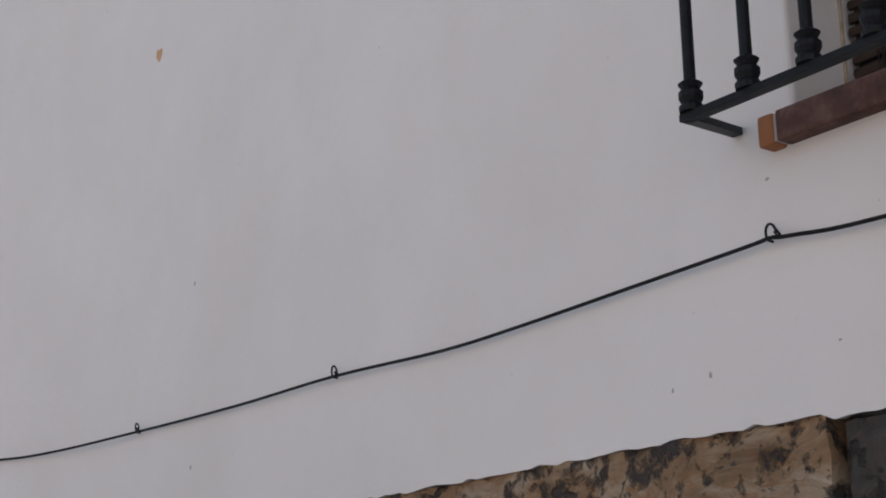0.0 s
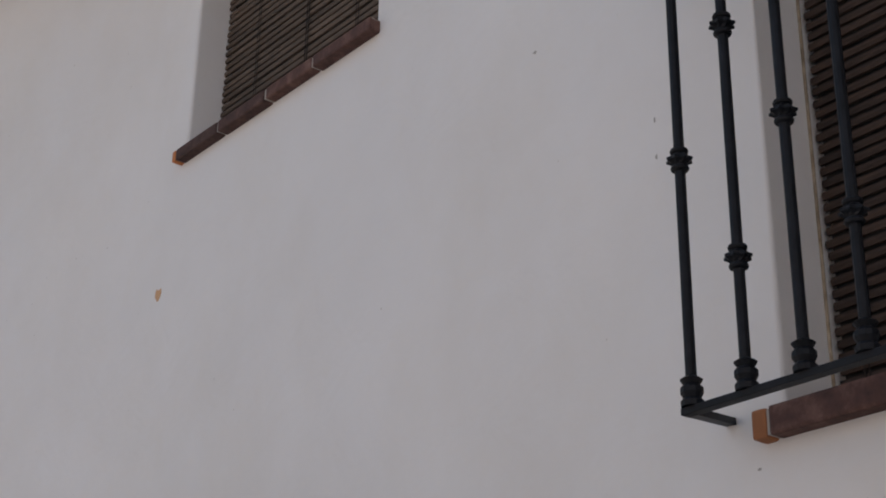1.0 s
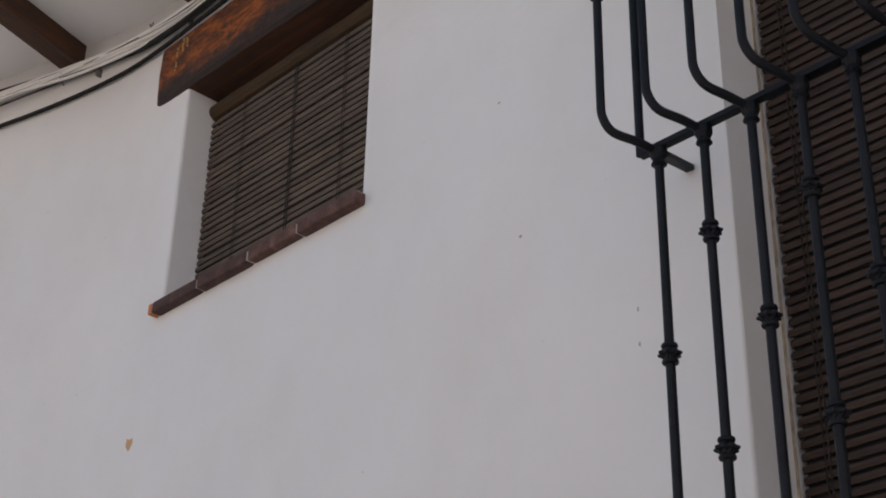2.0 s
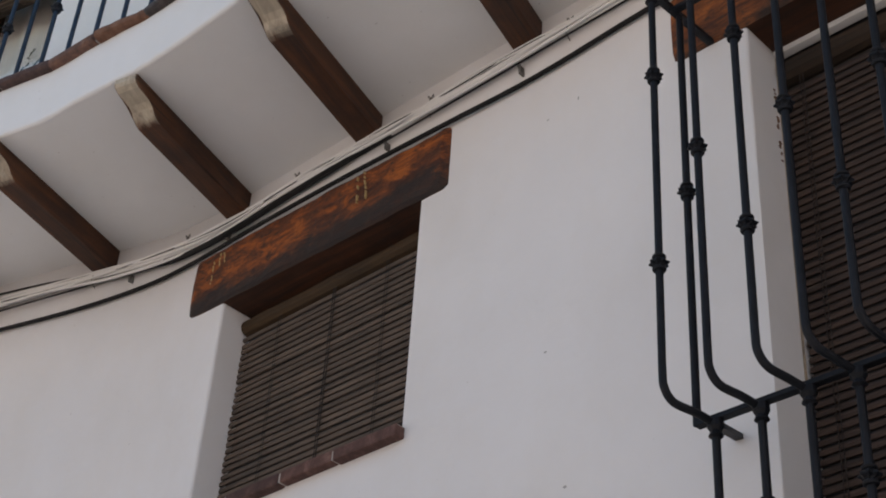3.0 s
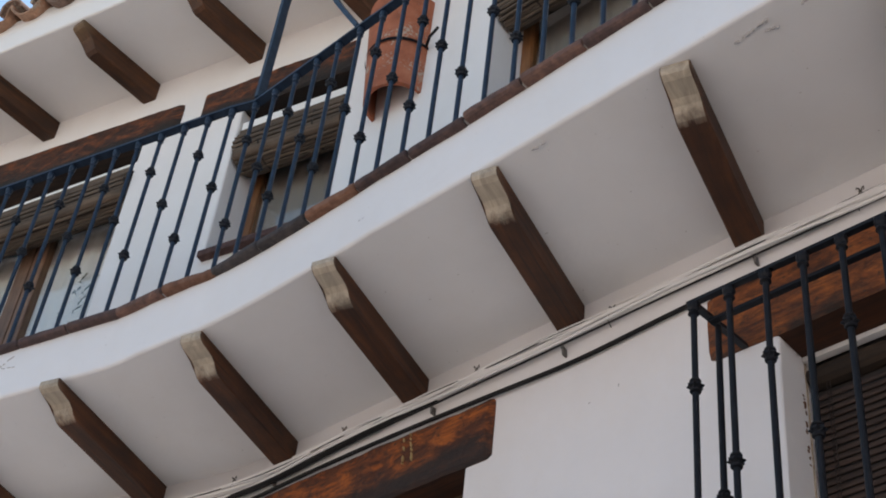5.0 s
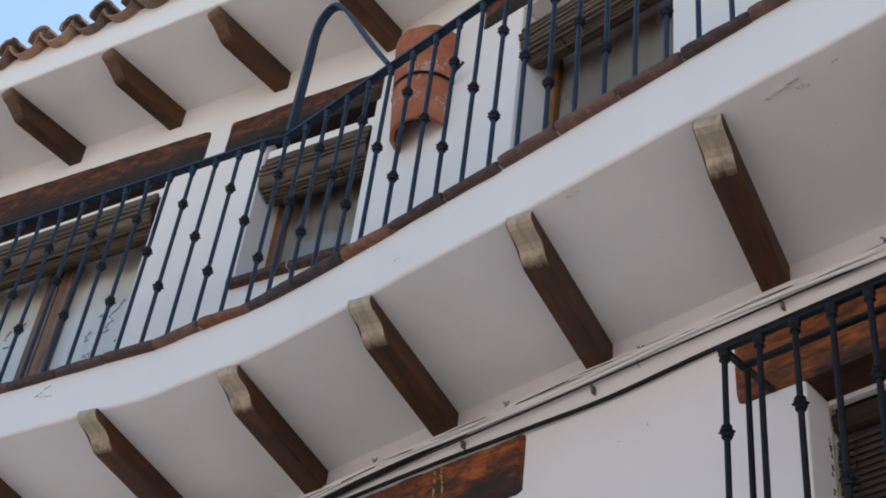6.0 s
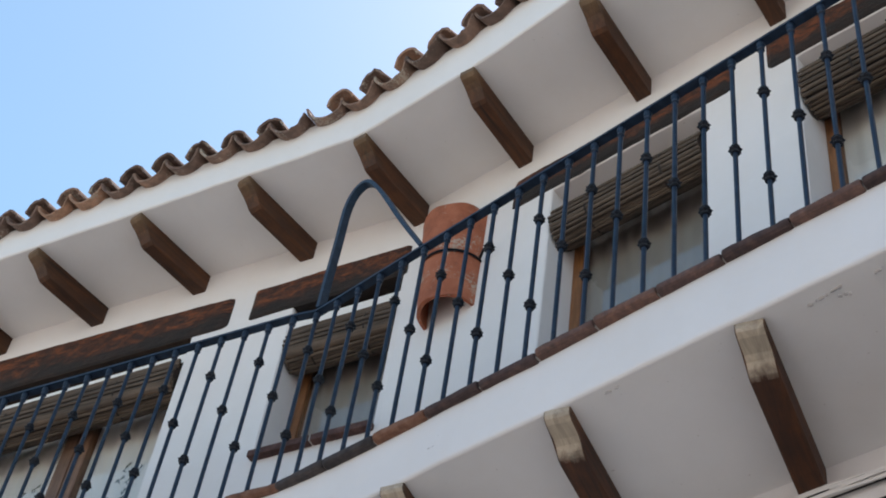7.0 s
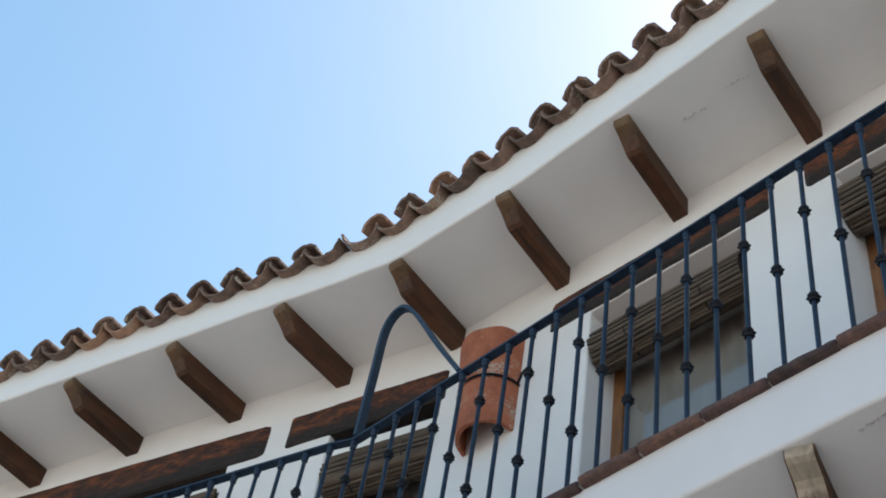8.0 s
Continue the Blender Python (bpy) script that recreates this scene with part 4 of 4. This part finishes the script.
# dark strand drawn in as the shaded gaps between the white cables
cable("thin dark line added as the gaps between the white strands", [(u + 0.1, 0.033, 4.696 + random.uniform(-0.014, 0.010)) for u in US], 0.0022, M_CABLE_B)
# black strand drawn in as the shadow line below the bundle
cable("thin black line added as the shadow under the white bundle", [(u, 0.022, 4.662 + random.uniform(-0.004, 0.004)) for u in US], 0.0032, M_CABLE_B)
cable("thick black cable drooping under the white bundle", [(-4.15, 0.018, 4.676), (-3.95, 0.02, 4.668), (-3.72, 0.022, 4.652), (-3.45, 0.022, 4.648), (-3.2, 0.02, 4.662), (-2.95, 0.016, 4.676)], 0.0085, M_CABLE_B)
cable("fat black cable bulging out under the white bundle", [(-3.82, 0.022, 4.668), (-3.66, 0.026, 4.655), (-3.45, 0.028, 4.650), (-3.2, 0.026, 4.664), (-2.95, 0.022, 4.676), (-2.7, 0.016, 4.684)], 0.0085, M_CABLE_B)
cable("black cable running loose under the bundle", [(-8.5, 0.014, 4.62), (-6.0, 0.014, 4.60), (-5.0, 0.014, 4.598), (-4.6, 0.014, 4.578), (-4.2, 0.014, 4.572), (-3.9, 0.014, 4.590), (-3.67, 0.016, 4.608), (-3.3, 0.02, 4.612), (-2.9, 0.02, 4.606), (-2.47, 0.018, 4.590), (-2.1, 0.014, 4.578), (-1.7, 0.014, 4.594), (-1.2, 0.014, 4.598), (-0.4, 0.014, 4.60), (1.5, 0.014, 4.6)], 0.0078, M_CABLE_B)
cable("thin black wire above the bundle", [(-8.5, 0.01, 4.78), (-5.2, 0.01, 4.765), (-4.6, 0.01, 4.755), (-4.15, 0.01, 4.72)], 0.004, M_CABLE_B)
for i, (u, z, tall) in enumerate([(-5.0, 4.64, 0.05), (-4.15, 4.70, 0.05), (-3.98, 4.655, 0.05), (-3.72, 4.72, 0.055), (-3.5, 4.66, 0.05), (-3.15, 4.72, 0.055), (-2.72, 4.65, 0.045), (-2.53, 4.715, 0.055), (-2.16, 4.645, 0.05), (-1.97, 4.70, 0.055), (-1.45, 4.66, 0.05), (-1.1, 4.71, 0.05), (-0.5, 4.70, 0.05)]):
    bm = bmesh.new()
    x, y, _ = along(u, 0.0, z)
    z, tall = z + 0.003, tall * 1.05
    if z > 4.69:  # a wire tie round the bundle with twisted ends standing up
        tube(bm, [(-0.014, 0.004, -0.045), (-0.008, -0.030, -0.030), (0.002, -0.038, -0.005), (0.008, -0.030, 0.016), (0.006, -0.006, 0.026)], 0.0022, 6)
        tube(bm, [(0.006, -0.020, 0.020), (0.000, -0.026, 0.030), (-0.010, -0.030, 0.040), (-0.013, -0.026, 0.034)], 0.0024, 6)
        tube(bm, [(0.005, -0.022, 0.018), (0.010, -0.028, 0.032), (0.018, -0.030, 0.037), (0.016, -0.024, 0.026)], 0.0024, 6)
        tube(bm, [(0.002, -0.030, 0.014), (0.004, -0.032, 0.026), (-0.002, -0.034, 0.032)], 0.0028, 6)
    else:  # a nailed strap for the black cable
        box(bm, -0.0045, 0.0045, -0.026, 0.01, -tall * 0.45, tall * 0.35, 0.0015)
        box(bm, -0.007, 0.007, -0.029, -0.020, tall * 0.2, tall * 0.38, 0.002)
    tagged(part("cable_clip", bm, M_CLIP, m=Matrix.Translation((x, y, z - 0.007)) @ Matrix.Rotation(0.25 * math.sin(i * 3.1), 4, "Y") @ Matrix.Scale(0.8, 4)), "small grey metal clip holding the cable bundle", "clip", "cable clips")

# ---------- marks on the plaster ----------


def mark(name, label, u, z, w, h, material, seed, m=None, deep=0.004):
    random.seed(seed)
    bm = bmesh.new()
    n = 11
    ring = []
    for k in range(n):
        a = 2 * math.pi * k / n
        f = random.uniform(0.4, 0.95)
        ring.append((u + w * f * math.cos(a), z + h * f * math.sin(a)))
    rings(bm, [[(x, -0.0012, zz) for x, zz in ring], [(x, deep, zz) for x, zz in ring]])
    return tagged(part(name, bm, material, m=m), label, "mark", "marks on the wall")


mark("paint_chip", "small orange chip in the white plaster", -3.562, 3.152, 0.020, 0.030, M_CHIP, 2)
for i, (u, z, w, h) in enumerate([(-3.817, 3.056, 0.012, 0.004), (-3.866, 3.241, 0.006, 0.010), (-3.309, 2.445, 0.004, 0.008), (-3.301, 1.985, 0.006, 0.007), (-1.683, 1.910, 0.003, 0.005), (-1.601, 1.922, 0.004, 0.006), (-1.35, 1.93, 0.004, 0.003), (-1.65, 2.84, 0.003, 0.008), (-1.65, 2.92, 0.003, 0.010), (-1.98, 3.22, 0.007, 0.006), (-1.46, 2.20, 0.005, 0.003), (-1.95, 4.42, 0.002, 0.010), (-2.06, 4.40, 0.006, 0.002), (-2.05, 3.62, 0.006, 0.004)]):
    mark("wall_nick", "tiny dark nick in the white plaster", u, z, w, h, M_MARK, 10 + i)

FASCIA = Matrix.Translation((0, -0.661, 0))
FASCIA_L = M_L @ Matrix.Translation((0, -0.660, 0))
SOFFIT_UP = Matrix.Translation((0, 0, Z_SOFFIT)) @ Matrix.Rotation(-math.pi / 2, 4, "X")
EAVE_UP = Matrix.Translation((0, 0, Z_EAVE)) @ Matrix.Rotation(-math.pi / 2, 4, "X")


def scar(label, m, u, z, long, lean, seed, fine=0.0032, material=M_FLAKE):
    """A cracked flake of paint: a broken row of slivers along a leaning line."""
    random.seed(seed)
    bm = bmesh.new()
    d = 0.0
    while d < long:
        w = random.uniform(0.006, 0.022)
        x0, z0 = u + d * math.cos(lean) + random.uniform(-0.002, 0.002), z + d * math.sin(lean) + random.uniform(-0.004, 0.004)
        ring = [(x0 + w * 0.5 * f * math.cos(a) * math.cos(lean) - fine * f * math.sin(a) * math.sin(lean), z0 + w * 0.5 * f * math.cos(a) * math.sin(lean) + fine * f * math.sin(a) * math.cos(lean)) for a, f in ((2 * math.pi * k / 9, random.uniform(0.45, 1.1)) for k in range(9))]
        rings(bm, [[(x, -0.0012, zz) for x, zz in ring], [(x, 0.008, zz) for x, zz in ring]])
        d += w * random.uniform(0.6, 1.6)
    return tagged(part("paint_flake", bm, material, m=m), label, "mark", kind="stuff")


for i, (m, u, z, long, lean) in enumerate([(FASCIA, -2.34, 4.888, 0.09, 0.12), (FASCIA, -2.49, 4.899, 0.02, 0.0), (FASCIA, -1.66, 4.955, 0.03, 0.2), (FASCIA_L, -0.88, 4.965, 0.07, 0.5), (FASCIA_L, -0.86, 4.955, 0.08, -0.1)]):
    scar("small peeled patch on the balcony fascia", m, u, z, long, lean, 40 + i, 0.0011)
for i, (u, v, long, lean) in enumerate([(-1.11, -0.622, 0.13, -0.15), (-1.05, -0.634, 0.06, -0.05), (-1.02, -0.612, 0.03, 0.3), (-0.90, -0.634, 0.025, 0.0), (-1.79, -0.640, 0.05, 0.0)]):
    scar("cracked grey paint scar under the balcony", SOFFIT_UP, u, v, long, lean, 60 + i, 0.0035)
for i, (u, v, long, lean) in enumerate([(-1.88, -0.362, 0.11, 0.08), (-1.64, -0.386, 0.12, 0.04)]):
    scar("faint hairline crack under the eave", EAVE_UP, u, v, long, lean, 80 + i, 0.0015)
JAMB = Matrix.Translation((W1[0], 0, 0)) @ Matrix.Rotation(math.pi / 2, 4, "Z")
for i, (u, z, long, lean) in enumerate([(0.112, 4.21, 0.05, -1.5), (0.118, 4.19, 0.10, -1.6), (0.116, 4.04, 0.06, -1.55)]):
    scar("rusty scar in the plaster of the window reveal", JAMB, u, z, long, lean, 90 + i, 0.007, M_RUST)
DRIP = Matrix.Translation((0, -0.020, 0))
for i, (u, z, long) in enumerate([(-2.835, 4.565, 0.10), (-2.805, 4.575, 0.11), (-3.54, 4.55, 0.09), (-3.51, 4.575, 0.06), (-3.49, 4.57, 0.05)]):
    scar("pale plaster drips on the old lintel", DRIP, u, z, long, -1.5 + 0.1 * math.sin(i * 2.0), 110 + i, 0.0022, M_DRIP)

# ---------- stone course at the foot of the plaster ----------
random.seed(8)


def stone(u0, u1, z0, z1, material, label, seed):
    bm = bmesh.new()
    nx, nz = max(2, int((u1 - u0) / 0.03)), max(2, int((z1 - z0) / 0.03))
    g = {}
    for i in range(nx + 1):
        for k in range(nz + 1):
            u, z = u0 + (u1 - u0) * i / nx, z0 + (z1 - z0) * k / nz
            edge = min(i, nx - i, k, nz - k) / 2.0
            y = 0.002 + 0.014 * noise.noise(Vector((u * 9, z * 9, seed))) + 0.008 * noise.noise(Vector((u * 31, z * 31, seed))) + (0.006 if edge < 0.5 else 0)
            g[i, k] = bm.verts.new((u, y, z))
    for i in range(nx):
        for k in range(nz):
            bm.faces.new((g[i, k], g[i + 1, k], g[i + 1, k + 1], g[i, k + 1]))
    rim = [g[i, 0] for i in range(nx + 1)] + [g[nx, k] for k in range(1, nz + 1)] + [g[i, nz] for i in range(nx - 1, -1, -1)] + [g[0, k] for k in range(nz - 1, 0, -1)]
    back = [bm.verts.new((v.co.x, 0.3, v.co.z)) for v in rim]
    n = len(rim)
    for i in range(n):
        bm.faces.new((rim[i], rim[(i + 1) % n], back[(i + 1) % n], back[i]))
    bm.faces.new(back)
    return tagged(part("stone_block", bm, material), label, "stone", "stones under the plaster")


stone(-3.29, -2.62, 1.26, 1.834, M_STONE, "pitted ochre stone block under the plaster", 1.3)
stone(-2.61, -1.392, 1.26, 1.832, M_STONE, "long pitted ochre stone block with dark spots", 2.7)
stone(-1.362, 0.38, 1.26, 1.815, M_STONE_D, "dark grey weathered stone block", 4.4)
# ragged lower edge of the plaster
bm = bmesh.new()
n = 150
top, low = [], []
for i in range(n + 1):
    u = -3.32 + 3.7 * i / n
    z = 1.830 + 0.007 * noise.noise(Vector((u * 14, 3, 1))) + 0.006 * noise.noise(Vector((u * 45, 7, 1))) - (0.008 if u > -1.39 else 0)
    top.append((u, 1.846))
    low.append((u, z))
secs = [[(a[0], -0.002, a[1]), (b[0], -0.0015, b[1]), (b[0], 0.02, b[1] + 0.003), (a[0], 0.02, a[1])] for a, b in zip(top, low)]
rings(bm, secs)
tagged(part("plaster_edge", bm, M_WALL), "ragged lower edge of the white plaster", "plaster", kind="structure")

# ---------- coping tiles on the balcony edge ----------
EDGE_C = [(3.6, -0.742), (-2.6, -0.614), (-3.14, -0.610), (-3.26, -0.616), (-3.37, -0.637), on_left(0.32, 0.612), on_left(6.2, 0.612)]
bm = bmesh.new()
rings(bm, [[(x - math.sin(a) * o, y + math.cos(a) * o, zz + RISE * max(x + 2.6, 0.0)) for o, zz in ((0.057, 5.042), (0.057, 5.063), (-0.05, 5.063), (-0.05, 5.042))] for x, y, a in walk_line(EDGE_C, 0.118, 0.02)])
part("mortar_bed", bm, M_MORTAR, balcony, "grey mortar showing in the joints of the coping")
random.seed(12)


def coping_mesh(seed):
    """A thin clay edging tile: rounded nose, drip groove, chipped ends."""
    bm = bmesh.new()
    prof = [(0.06, 0.006), (-0.044, 0.002), (-0.062, 0.001), (-0.0705, 0.006), (-0.0735, 0.014), (-0.0735, 0.022), (-0.070, 0.031), (-0.061, 0.036), (0.06, 0.038)]
    us = [-0.115, -0.111, -0.08, -0.045, -0.01, 0.03, 0.065, 0.09, 0.111, 0.115]
    secs = []
    for i, u in enumerate(us):
        worn = 0.004 + 0.004 * noise.noise(Vector((u * 99, seed, 1.0))) if i in (0, len(us) - 1) else 0.0
        secs.append([(u, yy + (0 if yy > 0 else worn + 0.003 * noise.noise(Vector((u * 40, zz * 60, seed)))), zz + 0.0016 * noise.noise(Vector((u * 45, yy * 30, seed + 3.0))) - (worn * 0.4 if zz > 0.02 else -worn * 0.4)) for yy, zz in prof])
    rings(bm, secs)
    return bm


copings = {}
for i, (x, y, a) in enumerate(walk_line(EDGE_C, 0.236, 0.10)):
    m = Matrix.Translation((x, y, 5.034 + RISE * max(x + 2.6, 0.0) + random.uniform(-0.002, 0.003))) @ Matrix.Rotation(a + math.pi + random.uniform(-0.02, 0.02), 4, "Z") @ Matrix.Translation((0, random.uniform(-0.003, 0.003), 0)) @ Matrix.Rotation(random.uniform(-0.025, 0.02), 4, "X")
    clay = M_COPING
    if -3.42 < x < -3.12 or -2.80 < x < -2.42:
        clay = M_COPING_ORANGE
    elif -3.12 < x < -2.80:
        clay = M_COPING_GREY
    key = (clay.name, i % 3)
    if key not in copings:
        copings[key] = part("coping_tile", coping_mesh(2.0 + 1.7 * (i % 3)), clay, balcony, m=m)
    else:
        again(copings[key], m, balcony)

# ---------- roof ----------
roof = thing("roof", "old clay barrel tile roof edge with lichen", "roof")
# unseen sloped sheet behind the eave tiles, added to block the sun
bm = bmesh.new()
pts = [(4.4, -0.70), (-1.33, -0.51), (-2.75, -0.435), (-3.42, -0.435), (-3.80, -0.50), on_left(0.85, 0.43), on_left(6.4, 0.43)]
lo = [bm.verts.new((x, y, 7.700 + lift(x))) for x, y in pts]
hi = [bm.verts.new((x, y + 6.0, 9.6)) for x, y in pts]
lo2 = [bm.verts.new((x, y, 7.73 + lift(x))) for x, y in pts]
hi2 = [bm.verts.new((x, y + 6.0, 9.66)) for x, y in pts]
for a, b in ((lo, hi), (lo2, hi2), (lo, lo2), (hi, hi2)):
    for i in range(len(a) - 1):
        bm.faces.new((a[i], a[i + 1], b[i + 1], b[i]))
part("deck", bm, M_ROOF, roof)


def barrel(convex, seed=0.0):
    """A hand-made half-pipe tile, uneven in thickness, with a chipped mouth."""
    bm = bmesh.new()
    secs = []
    n = 16
    for i in range(5):
        f = i / 4
        r = (0.080 - 0.006 * f) if convex else (0.106 - 0.006 * f)
        h = (0.074 - 0.008 * f) if convex else (0.094 - 0.006 * f)
        s = 1 if convex else -1
        chip = [0.010 * noise.noise(Vector((k * 0.55, seed, 4.0))) if i == 0 else 0.0 for k in range(n + 1)]
        warp = [1 + 0.05 * noise.noise(Vector((k * 0.35, f * 2, seed))) for k in range(n + 1)]
        arc = [math.pi * k / n for k in range(n + 1)]
        yy = -0.085 + 0.44 * f
        o = [(-r * math.cos(a) * w, yy + c, s * h * math.sin(a) ** 1.1 * w) for a, w, c in zip(arc, warp, chip)]
        q = [(-(r - 0.013) * math.cos(a) * w, yy + c + 0.003, s * (h - 0.013) * math.sin(a) ** 1.1 * w) for a, w, c in zip(arc, warp, chip)]
        secs.append(o + q[::-1])
    rings(bm, secs)
    return bm


random.seed(21)
tiles = {}
SLOPE = 0.25
EDGE_T = [(4.2, -0.76), (-1.33, -0.572), (-2.75, -0.50), (-3.40, -0.50), (-3.60, -0.52), (-3.80, -0.567), on_left(0.85, 0.495), on_left(6.2, 0.495)]
for i, (x, y, a) in enumerate(walk_line(EDGE_T, 0.1075, 0.045)):
    cov = i % 2 == 0
    slip = random.uniform(-0.010, 0.010) - (0.030 if cov else 0.036)
    m = Matrix.Translation((x, y, (7.740 if cov else 7.768) + lift(x) * 1.2 + random.uniform(-0.006, 0.006))) @ Matrix.Rotation(a + math.pi + random.uniform(-0.06, 0.06), 4, "Z") @ Matrix.Rotation(SLOPE + random.uniform(-0.03, 0.03), 4, "X") @ Matrix.Rotation(random.uniform(-0.06, 0.06), 4, "Y") @ Matrix.Translation((0, slip, 0))
    if cov and -3.97 < x < -3.755:  # the cover tile over the bend is missing
        continue
    key = (cov, i % 5)
    if key not in tiles:
        tiles[key] = part("roof_tile" if cov else "channel_tile", barrel(cov, 1.3 * (i % 5)), M_ROOF, roof, m=m, smooth=False)
    else:
        again(tiles[key], m, roof)
